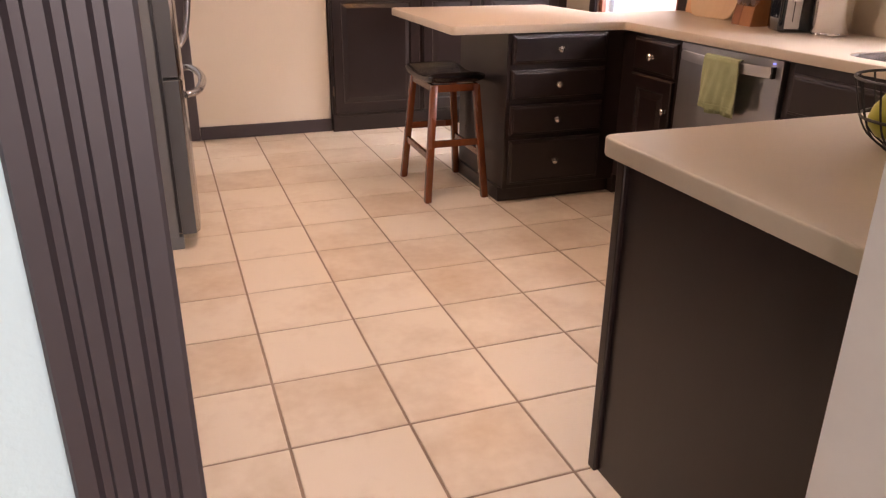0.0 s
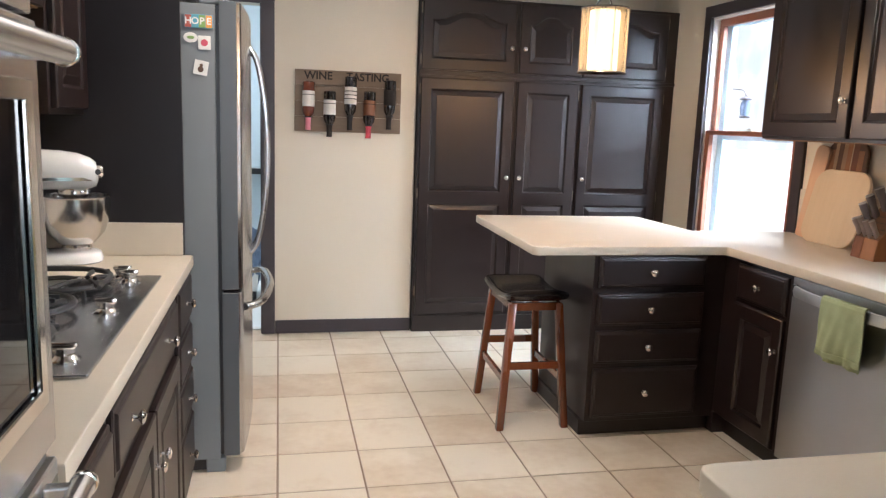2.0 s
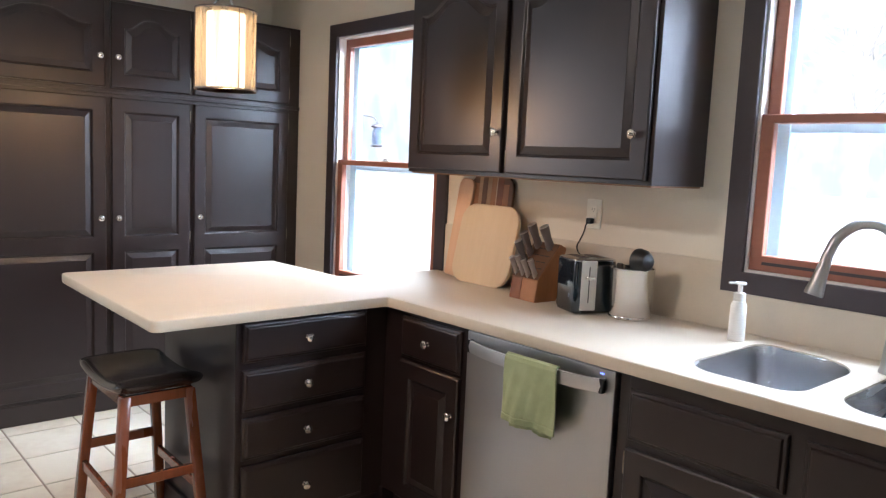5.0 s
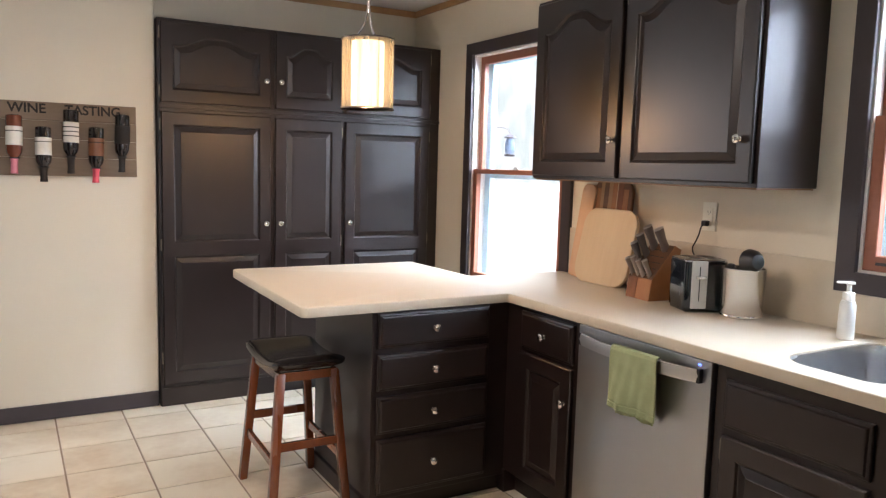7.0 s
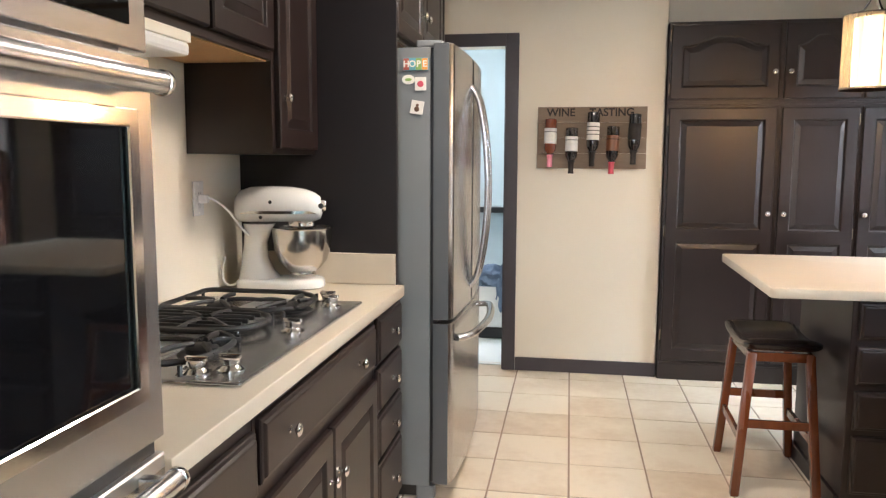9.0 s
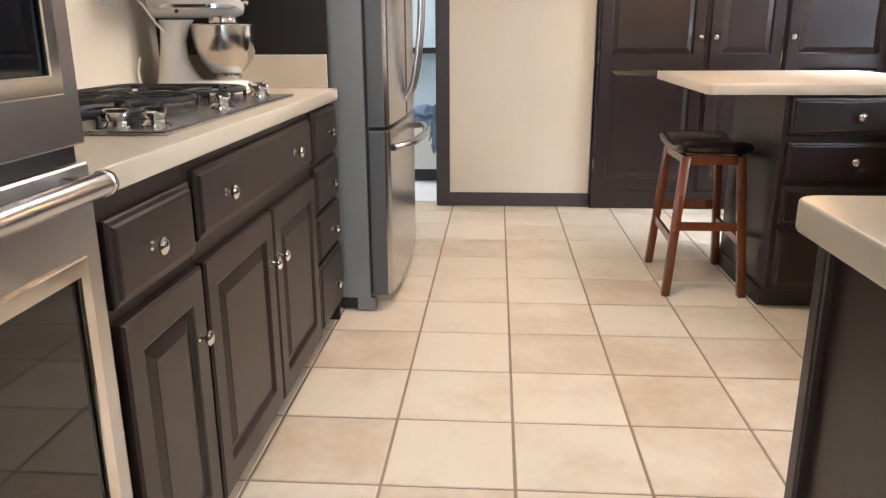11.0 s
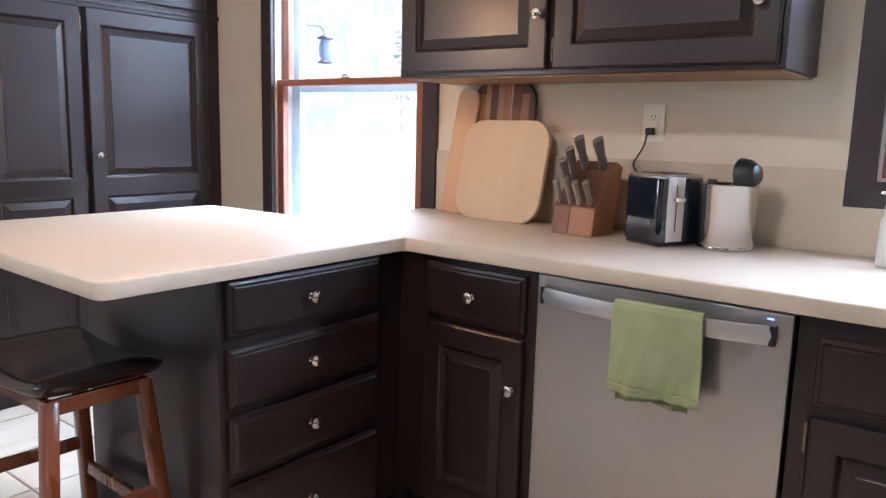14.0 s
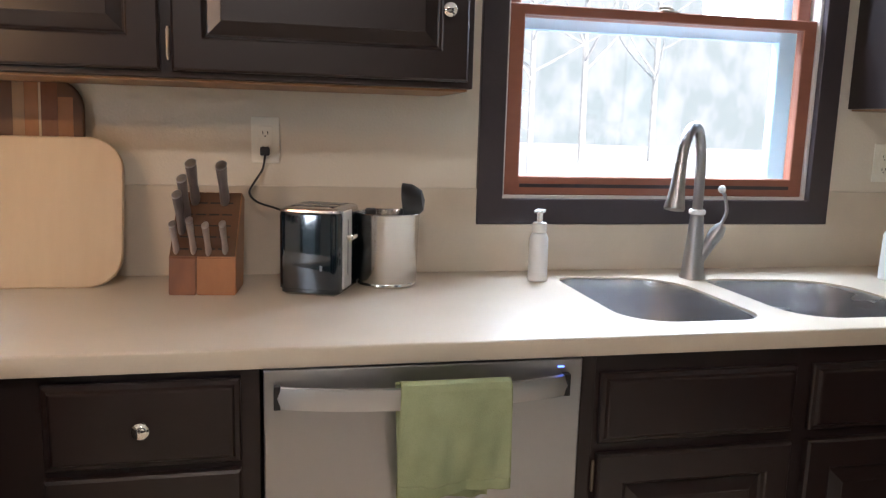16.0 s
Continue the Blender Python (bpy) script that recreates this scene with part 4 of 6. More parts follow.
# ---- appliances ----
def fridge():
    y0, y1 = -0.142, 0.768
    ob = thing("refrigerator", (-0.85, 0.313, 0), 0, "stainless steel french-door refrigerator with grey sides and magnets on its side", "refrigerator")
    off = (0.85, -0.313, 0)
    part("body", B(XL + 0.02, -0.545, y0 + 0.006, y1 - 0.006, 0.055, 1.752, bevel=0.004), "fridge_side", ob, "matte grey cabinet sides", off=off)
    part("toe_grille", B(-1.15, -0.560, y0 + 0.03, y1 - 0.03, 0.004, 0.054), "black", ob, off=off)
    for y in (y0 + 0.03, y1 - 0.03):
        part("foot", B(-0.60, -0.528, y - 0.022, y + 0.022, 0.0, 0.058, bevel=0.006), "fridge_side", ob, off=off)
        part("hinge_cover", B(-0.60, -0.50, y - 0.02, y + 0.022, 1.7525, 1.778, bevel=0.006), "fridge_side", ob, off=off)

    def slab_front(a, b, z0, z1):
        rings_n = 40
        pts = []
        for i in range(rings_n + 1):
            y = a + (b - a) * i / rings_n
            u = (y - y0) / (y1 - y0) * 2 - 1
            x = -0.460 + 0.018 * (1 - u * u)
            e = min(y - a, b - y)
            x -= 0.014 * max(0.0, 1 - e / 0.030) ** 2
            pts.append((x, y))
        bm = bmesh.new()
        prof = [(-0.532, a), *pts, (-0.532, b)]
        rings = []
        for z, k in ((z0, 0.006), (z0 + 0.004, 0.0), (z1 - 0.004, 0.0), (z1, 0.006)):
            rings.append([(x - (k if x > -0.53 else 0), y, z) for x, y in prof])
        return loops(bm, rings)

    m = (y0 + y1) / 2
    for a, b, s in ((y0, m - 0.003, -1), (m + 0.003, y1, 1)):
        d = part("door", slab_front(a, b, 0.728, 1.766), "steel", ob, "brushed stainless door", True, off)
        y = m + s * 0.045
        x = -0.446
        line = arc([(x, y, 0.795), (x + 0.034, y, 0.855), (x + 0.062, y, 1.02), (x + 0.073, y, 1.22), (x + 0.062, y, 1.42), (x + 0.034, y, 1.585), (x, y, 1.645)], 6)
        part("handle", tube(bmesh.new(), line, 0.015, 12, 0.8), "bar", d, "curved steel bar handle", True, off)
    d = part("freezer_drawer", slab_front(y0, y1, 0.070, 0.715), "steel", ob, "brushed stainless freezer drawer", True, off)
    line = arc([(-0.452, y0 + 0.09, 0.640), (-0.395, y0 + 0.15, 0.648), (-0.364, m, 0.650), (-0.395, y1 - 0.15, 0.648), (-0.452, y1 - 0.09, 0.640)], 8)
    part("handle", tube(bmesh.new(), line, 0.018, 12, 0.8), "bar", d, "curved steel bar handle", True, off)
    for z0, z1, p in ((0.730, 1.764, ob), (0.072, 0.713, d)):
        part("side_trim", B(-0.5318, -0.4735, y0 - 0.0030, y0 - 0.0004, z0, z1, bevel=0.001), "door_side", p, "dark grey door side", off=off)
    part("gasket", B(-0.5445, -0.5325, y0 + 0.008, y1 - 0.008, 0.075, 1.750), "black", ob, off=off)


def magnets():
    y = -0.1375

    def base(x, z, w, h, mat, label, rot=0.0):
        ob = thing("fridge_magnet", (x, y, z), 0, label, "magnet", "magnets on the refrigerator side")
        ob.rotation_euler = (0, radians(rot), 0)
        part("plate", B(-w / 2, w / 2, -0.004, 0, -h / 2, h / 2, bevel=0.001), mat, ob)
        return ob

    ob = base(-0.600, 1.690, 0.094, 0.046, "teal", "small colourful letter magnet that reads HOPE")
    for i, (ch, mat) in enumerate(zip("HOPE", ("rust", "teal", "leaf", "orange"))):
        part("letter_block", B(-0.046 + 0.0232 * i, -0.0245 + 0.0232 * i, -0.006, -0.0041, -0.021, 0.021), mat, ob)
        text("letter", ch, 0.032, (-0.0352 + 0.0232 * i, -0.0066, 0), (90, 0, 0), "label", ob, 0.0003)
    ob = base(-0.628, 1.634, 0.001, 0.001, "label", "oval cream magnet with a green leaf")
    bm = lathe(bmesh.new(), [(0.024, 0), (0.024, 0.004), (0, 0.004)], axis="-y")
    bmesh.ops.scale(bm, vec=(1, 1, 0.72), verts=bm.verts)
    part("disc", bm, "label", ob, smooth=True)
    bm = lathe(bmesh.new(), [(0.011, 0.0041), (0.009, 0.0055), (0, 0.0055)], axis="-y")
    bmesh.ops.scale(bm, vec=(1.2, 1, 0.5), verts=bm.verts)
    part("leaf_picture", bm, "leaf", ob)
    ob = base(-0.582, 1.618, 0.042, 0.048, "label", "square cream magnet with a red apple")
    part("apple_picture", lathe(bmesh.new(), [(0.012, 0.0041), (0.010, 0.0055), (0, 0.0055)], axis="-y"), "red", ob)
    ob = base(-0.595, 1.532, 0.048, 0.050, "label", "square cream magnet with a dark pear, slightly tilted", 10)
    bm = lathe(bmesh.new(), [(0.010, 0.0041), (0.008, 0.0055), (0, 0.0055)], (0, 0, -0.006), axis="-y")
    lathe(bm, [(0.006, 0.0041), (0.005, 0.0055), (0, 0.0055)], (0, 0, 0.008), axis="-y")
    part("pear_picture", bm, "walnut", ob)


def oven():
    y0, y1 = -2.732, -1.910
    tower = thing("oven_cabinet", (-0.95, (y0 + y1) / 2, 0), 0, "tall espresso-painted cabinet tower round the wall oven", "cabinet")
    toff = (0.95, -(y0 + y1) / 2, 0)
    bm = bmesh.new()
    box(bm, XL + 0.002, -0.680, y0, y0 + 0.016, 0, 2.38)
    box(bm, XL + 0.002, -0.678, y1 - 0.016, y1, 0, 2.38)
    box(bm, XL + 0.002, XL + 0.02, y0 + 0.016, y1 - 0.016, 0, 2.38)
    box(bm, XL + 0.02, -0.680, y0 + 0.016, y1 - 0.016, 0.0, 0.10)
    box(bm, XL + 0.02, -0.680, y0 + 0.016, y1 - 0.016, 1.70, 2.38)
    part("body", bm, "cab", tower, off=toff)
    ob = thing("double_wall_oven", (-0.8, (y0 + y1) / 2, 0.1), 0, "stainless steel double wall oven with black glass doors, closed", "oven")
    off = (0.8, -(y0 + y1) / 2, -0.1)
    a, b = y0 + 0.002, y1 + 0.004
    xb, xf = -0.663, -0.630
    part("body", B(-1.15, xb, y0 + 0.02, y1 - 0.02, 0.102, 1.695), "steel", ob, off=off)
    part("control_panel", B(xb + 0.001, xf - 0.004, a, b, 1.487, 1.700, bevel=0.003), "steel_h", ob, "stainless control panel", off=off)
    part("display", B(xf - 0.004, xf - 0.001, a + 0.05, b - 0.045, 1.520, 1.680, bevel=0.001), "black_glass", ob, "black glass control display", off=off)
    for i in range(3):
        for j in range(4):
            y = b - 0.085 - 0.045 * i
            z = 1.545 + 0.032 * j
            part("key_mark", B(xf - 0.001, xf - 0.0006, y - 0.012, y + 0.012, z, z + 0.004), "fridge_side", ob, off=off)

    def oven_door(z0, z1, g0, g1, zh, xo):
        s = 0.064
        bm = frame_ring(bmesh.new(), xb + 0.001, xf + xo, (a, b, z0, z1), (a + s, b - s, g0, g1), 0.003)
        d = part("door", bm, "steel_h", ob, "stainless oven door", off=off)
        gw = 0.020
        bm = frame_ring(bmesh.new(), xf + xo + 0.0005, xf + xo + 0.006, (a + s - gw, b - s + gw, g0 - gw, g1 + gw), (a + s + gw * 0.3, b - s - gw * 0.3, g0 + gw * 0.3, g1 - gw * 0.3), 0.002)
        part("glass_bezel", bm, "chrome", d, "bright bevelled bezel", off=off)
        part("glass", B(xb + 0.004, xf + xo - 0.002, a + s, b - s, g0, g1), "black_glass", d, "black oven glass", off=off)
        bm = tube(bmesh.new(), [(xf + 0.044, a + 0.035, zh), (xf + 0.044, b - 0.050, zh)], 0.0165, 20)
        part("handle", bm, "steel_h", d, "thick round steel handle bar", True, off)
        for y, s2 in ((a + 0.035, -1), (b - 0.050, 1)):
            bm = lathe(bmesh.new(), [(0.0165, 0), (0.0185, 0.001), (0.0185, 0.009), (0.016, 0.013), (0, 0.0135)], (xf + 0.044, y, zh), axis="y" if s2 > 0 else "-y")
            part("end_cap", bm, "chrome", d, "polished end cap", True, off)
            part("bracket", B(xf + xo + 0.0005, xf + 0.050, y - s2 * 0.020 - 0.010, y - s2 * 0.020 + 0.010, zh - 0.013, zh + 0.012, bevel=0.003), "steel_h", d, off=off)

    oven_door(0.915, 1.480, 1.005, 1.385, 1.440, 0.0)
    oven_door(0.125, 0.890, 0.220, 0.745, 0.868, 0.0)
    part("vent", B(xb + 0.001, xf - 0.012, a + 0.01, b - 0.01, 0.8905, 0.9145), "black", ob, "black vent slot", off=off)


def cooktop():
    x0, x1, y0, y1 = -1.215, -0.672, -1.545, -0.635
    cx, cy = (x0 + x1) / 2, (y0 + y1) / 2
    ob = thing("gas_cooktop", (cx, cy, CT), 0, "stainless five-burner gas cooktop with black cast-iron grates", "cooktop")
    off = (-cx, -cy, -CT)
    bm = B(x0, x1, y0, y1, CT + 0.0005, CT + 0.010, bevel=0.004)
    part("tray", bm, "steel_h", ob, "brushed steel tray", off=off)
    centres = [(-1.06, -1.34, 0.045), (-0.86, -1.34, 0.038), (-0.98, cy, 0.055), (-1.06, -0.84, 0.038), (-0.84, -0.82, 0.045)]
    for bx, by, r in centres:
        bm = lathe(bmesh.new(), [(r + 0.02, 0.0), (r + 0.015, 0.004), (r, 0.005), (r, 0.016), (r * 0.8, 0.021), (0, 0.022)], (bx, by, CT + 0.0105), n=24)
        part("burner", bm, "iron", ob, "round black burner cap", True, off)
    for i, (gy0, gy1) in enumerate(((-1.53, -1.225), (-1.215, -0.965), (-0.955, -0.650))):
        bm = bmesh.new()
        gx0, gx1 = x0 + 0.02, x1 - (0.115 if i != 1 else 0.135)
        zt = CT + 0.034
        gm, xm = (gy0 + gy1) / 2, (gx0 + gx1) / 2
        ring = rounded([(gx0, gy0), (gx1, gy0), (gx1, gy1), (gx0, gy1)], [0.03, 0.13, 0.13, 0.03], 6)
        pts = [(q.x, q.y, zt) for q in ring]
        tube(bm, pts + pts[:2], 0.0078, 8)
        for bx, by, r in centres:
            if gy0 < by < gy1:
                for k in range(5 if i != 1 else 6):
                    a = 2 * math.pi * k / (5 if i != 1 else 6) + 0.4
                    far = 0.125 if i != 1 else 0.12
                    ex = min(max(bx + far * math.cos(a), gx0), gx1)
                    ey = min(max(by + far * math.sin(a), gy0), gy1)
                    tube(bm, arc([(bx + 0.022 * math.cos(a), by + 0.022 * math.sin(a), zt + 0.004), ((bx + ex) / 2, (by + ey) / 2, zt + 0.006), (ex, ey, zt)], 3), 0.0068, 6)
        if i == 1:
            for k in range(5):
                yy = gy0 + 0.045 + 0.040 * k
                box(bm, gx0 + 0.02, gx1 - 0.05, yy - 0.004, yy + 0.004, zt - 0.006, zt + 0.006, bevel=0.002)
        for px, py in ((gx0, gy0 + 0.03), (gx1 - 0.03, gy0 + 0.01), (gx0, gy1 - 0.03), (gx1 - 0.03, gy1 - 0.01)):
            tube(bm, [(px, py, CT + 0.010), (px, py, zt)], 0.006, 6)
        part("grate", bm, "iron", ob, "cast-iron grate with curved fingers", True, off)
    for kx, ky in ((-0.795, -1.490), (-0.735, -1.455), (-0.735, -1.085), (-0.745, -0.735), (-0.775, -0.672)):
        bm = lathe(bmesh.new(), [(0.031, 0), (0.031, 0.003), (0.025, 0.005), (0.018, 0.012), (0.023, 0.025), (0.023, 0.030), (0, 0.031)], (kx, ky, CT + 0.0105), n=20)
        box(bm, kx - 0.025, kx + 0.025, ky - 0.006, ky + 0.006, CT + 0.036, CT + 0.046, bevel=0.002)
        part("control_knob", bm, "chrome", ob, "polished control knob", True, off)


def dishwasher():
    ya, yb = -0.491, -1.101
    ob = thing("dishwasher", (1.9, (ya + yb) / 2, 0), 0, "stainless steel dishwasher with a curved bar handle", "dishwasher")
    off = (-1.9, -(ya + yb) / 2, 0)
    part("body", B(1.652, XW - 0.03, yb + 0.006, ya - 0.006, 0.09, CT - 0.043), "fridge_side", ob, off=off)
    part("toe_panel", B(1.70, 1.72, yb + 0.01, ya - 0.01, 0.0, 0.089), "black", ob, off=off)
    d = part("door", B(1.618, 1.651, yb + 0.003, ya - 0.003, 0.100, CT - 0.0440, bevel=0.003), "dishwasher", ob, "brushed stainless door", off=off)
    rings = []
    z0, z1 = 0.766, 0.805
    for i in range(25):
        u = -1 + 2 * i / 24
        y = (ya + yb) / 2 + 0.006 - u * 0.272
        x = 1.603 - 0.040 * (1 - u * u) ** 0.8
        rings.append([(x, y, z0 - 0.0), (x + 0.010, y, z0), (x + 0.010, y, z1), (x, y, z1), (x - 0.003, y, (z0 + z1) / 2)])
    part("handle", loops(bmesh.new(), rings), "satin", d, "bowed flat steel handle", True, off)
    for s in (-1, 1):
        y = (ya + yb) / 2 + 0.006 + s * 0.272
        part("handle_mount", B(1.600, 1.6175, y - 0.006, y + 0.006, z0 - 0.002, z1 + 0.002, bevel=0.001), "black", d, "black handle end", off=off)
    part("status_light", B(1.6165, 1.6178, yb + 0.042, yb + 0.054, 0.8170, 0.8192), "led", d, "small blue status light", off=off)


fridge()
magnets()
oven()
cooktop()
dishwasher()


# ---- loose things ----
def stool():
    ob = thing("bar_stool", (0.822, 0.356, 0), 0, "cherry-stained wooden bar stool with a padded dark leather saddle seat", "stool")
    feet = {(-1, -1): (-0.168, -0.236), (1, -1): (0.142, -0.238), (1, 1): (0.162, 0.232), (-1, 1): (-0.146, 0.246)}
    zt = 0.575
    tops = {k: (k[0] * 0.110, k[1] * 0.165) for k in feet}
    at = {}
    for k, (fx, fy) in feet.items():
        tx, ty = tops[k]
        bm = bmesh.new()
        w = 0.017
        rings = []
        for t in (0, 0.01, 0.99, 1):
            cx, cy, z = fx + (tx - fx) * t, fy + (ty - fy) * t, zt * t
            e = w - (0.003 if t in (0, 1) else 0)
            ring = rounded([(cx - e, cy - e), (cx + e, cy - e), (cx + e, cy + e), (cx - e, cy + e)], 0.004, 2)
            rings.append([(q.x, q.y, z) for q in ring])
        part("leg", loops(bm, rings), "cherry", ob, smooth=True)
        at[k] = lambda z, a=(fx, fy), b=(tx, ty): (a[0] + (b[0] - a[0]) * z / zt, a[1] + (b[1] - a[1]) * z / zt)
    for a, b, z in (((-1, -1), (1, -1), 0.290), ((-1, 1), (1, 1), 0.300), ((-1, -1), (-1, 1), 0.225), ((1, -1), (1, 1), 0.225)):
        p, q = Vector((*at[a](z), z)), Vector((*at[b](z), z))
        d = (q - p).normalized()
        n = Vector((-d.y, d.x, 0)).normalized() * 0.009
        u = Vector((0, 0, 0.017))
        p, q = p + d * 0.014, q - d * 0.014
        bm = loops(bmesh.new(), [[v - n - u, v + n - u, v + n + u, v - n + u] for v in (p, q)])
        bmesh.ops.bevel(bm, geom=bm.edges[:], offset=0.002, segments=1, affect="EDGES")
        part("stretcher", bm, "cherry", ob)
    bm = bmesh.new()
    box(bm, -0.120, 0.120, -0.178, -0.160, 0.542, 0.578, bevel=0.002)
    box(bm, -0.120, 0.120, 0.160, 0.178, 0.542, 0.578, bevel=0.002)
    box(bm, -0.122, -0.104, -0.160, 0.160, 0.545, 0.578, bevel=0.002)
    box(bm, 0.104, 0.122, -0.160, 0.160, 0.545, 0.578, bevel=0.002)
    part("seat_frame", bm, "cherry", ob)
    # saddle cushion, lifted at both ends
    rings = []
    n = 28
    for j in range(21):
        v = -1 + 2 * j / 20
        y = 0.215 * v
        mid = 0.592 + 0.030 * abs(v) ** 2.2
        e = max(0.0, 1 - abs(v) ** 8) ** 0.5
        ring = []
        for i in range(n):
            a = 2 * math.pi * i / n
            c, s = math.cos(a), math.sin(a)
            px = math.copysign(abs(c) ** 0.42, c) * 0.150 * (0.93 + 0.07 * e)
            pz = math.copysign(abs(s) ** 0.75, s) * (0.029 if s > 0 else 0.014 + 0.024 * abs(v) ** 2.2) * max(e, 0.12)
            ring.append((px, y, mid + pz))
        rings.append(ring)
    part("seat", loops(bmesh.new(), rings), "leather", ob, "padded dark brown leather seat", True)


def pendant():
    cx, cy = 1.162, 0.415
    ob = thing("pendant_lamp", (cx, cy, TOP), 0, "lit drum pendant lamp with sheer outer and glowing inner shade", "pendant lamp")
    off = (0, 0, -TOP)
    z0, z1 = 1.628, 1.924
    bm = lathe(bmesh.new(), [(0.0, 2.4395), (0.060, 2.4395), (0.060, 2.430), (0.045, 2.415), (0.0, 2.414)], n=28)
    part("canopy", bm, "chrome", ob, smooth=True, off=off)
    part("stem", tube(bmesh.new(), [(0, 0, 2.415), (0, 0, 2.2), (0, 0, 2.03)], 0.006, 10), "chrome", ob, smooth=True, off=off)
    for k in range(3):
        a = 2 * math.pi * k / 3 + 0.5
        c, s = math.cos(a), math.sin(a)
        part("arm", tube(bmesh.new(), arc([(0.004 * c, 0.004 * s, 2.07), (0.010 * c, 0.010 * s, 2.02), (0.022 * c, 0.022 * s, 1.975), (0.060 * c, 0.060 * s, z1)], 5), 0.004, 8), "chrome", ob, smooth=True, off=off)
        part("seam_rod", tube(bmesh.new(), [(0.1130 * c, 0.1130 * s, z0), (0.1130 * c, 0.1130 * s, (z0 + z1) / 2), (0.1130 * c, 0.1130 * s, z1)], 0.0016, 6), "casing", ob, off=off)
    for z in (z0, z1 - 0.006):
        bm = lathe(bmesh.new(), [(0.1140, 0), (0.1150, 0.003), (0.1140, 0.006), (0.1080, 0.006), (0.1080, 0)], (0, 0, z), n=48)
        part("ring", bm, "casing", ob, "dark thin hoop", True, off)
    bm = bmesh.new()
    n = 64
    loops(bm, [[(r * math.cos(2 * math.pi * i / n), r * math.sin(2 * math.pi * i / n), z) for i in range(n)] for r, z in ((0.1100, z0 + 0.003), (0.1100, z1 - 0.003), (0.1090, z1 - 0.003), (0.1090, z0 + 0.003))], False, False)
    part("outer_shade", bm, "organza", ob, "sheer taupe outer shade", True, off)
    bm = bmesh.new()
    loops(bm, [[(r * math.cos(2 * math.pi * i / n), r * math.sin(2 * math.pi * i / n), z) for i in range(n)] for r, z in ((0.02, z0 + 0.012), (0.068, z0 + 0.012), (0.070, z0 + 0.016), (0.070, z1 - 0.016), (0.068, z1 - 0.012), (0.02, z1 - 0.012))])
    part("inner_shade", bm, "shade_core", ob, "glowing cream inner shade", True, off)
    for k in range(3):
        a = 2 * math.pi * k / 3 + 0.5
        c, s = math.cos(a), math.sin(a)
        part("spoke", tube(bmesh.new(), [(0, 0, z1 - 0.006), (0.06 * c, 0.06 * s, z1 - 0.005), (0.1085 * c, 0.1085 * s, z1 - 0.004)], 0.002, 6), "casing", ob, off=off)


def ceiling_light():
    # the fixture is never in view: its form and place are assumed
    ob = thing("ceiling_light", (0.05, -0.50, TOP), 0, "assumed unseen flush ceiling light with a lit opal glass bowl", "ceiling light")
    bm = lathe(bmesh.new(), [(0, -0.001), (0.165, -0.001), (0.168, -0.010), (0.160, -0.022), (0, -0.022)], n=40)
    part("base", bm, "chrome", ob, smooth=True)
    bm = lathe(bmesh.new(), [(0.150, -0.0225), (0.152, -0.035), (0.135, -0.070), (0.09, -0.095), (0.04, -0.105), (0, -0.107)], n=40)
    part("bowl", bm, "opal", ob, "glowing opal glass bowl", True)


def bottle(x, z0, z1, body, foil, label, tilt, r=0.037):
    ob = thing("wine_bottle", (x, YB - 0.066, (z0 + z1) / 2), 0, label, "wine bottle", "bottles on the tasting board")
    ob.rotation_euler = (radians(-3), radians(tilt), 0)
    h = (z1 - z0) / 2
    L = z1 - z0
    prof = [(0, h), (r * 0.75, h), (r * 0.97, h - 0.004), (r, h - 0.012), (r, h - L * 0.60), (r * 0.88, h - L * 0.66), (r * 0.45, h - L * 0.73), (r * 0.40, h - L * 0.80), (r * 0.39, -h + 0.012), (r * 0.44, -h + 0.010), (r * 0.44, -h + 0.002), (0, -h)]
    part("glass", lathe(bmesh.new(), prof, n=28), body, ob, smooth=True)
    q = lathe(bmesh.new(), [(r + 0.0006, h - L * 0.52), (r + 0.0006, h - L * 0.20), (r + 0.0001, h - L * 0.20), (r + 0.0001, h - L * 0.52)], n=28)
    part("label", q, "label" if tilt < 1.5 else ("acacia" if tilt < 1.85 else "ink"), ob, "printed paper label", True)
    bm = bmesh.new()
    for k in range(3 if "striped" in label else 1):
        lathe(bm, [(r + 0.0012, h - L * (0.27 + 0.07 * k)), (r + 0.0012, h - L * (0.285 + 0.07 * k)), (r + 0.0002, h - L * (0.285 + 0.07 * k)), (r + 0.0002, h - L * (0.27 + 0.07 * k))], n=28)
    part("label_lines", bm, "ink", ob, smooth=True)
    bm = lathe(bmesh.new(), [(r * 0.52, h - L * 0.74), (r * 0.44, h - L * 0.80), (r * 0.43, -h + 0.013), (r * 0.47, -h + 0.010), (r * 0.47, -h - 0.001), (0, -h - 0.002)], n=24)
    part("foil_cap", bm, foil, ob, "foil neck wrap", True)


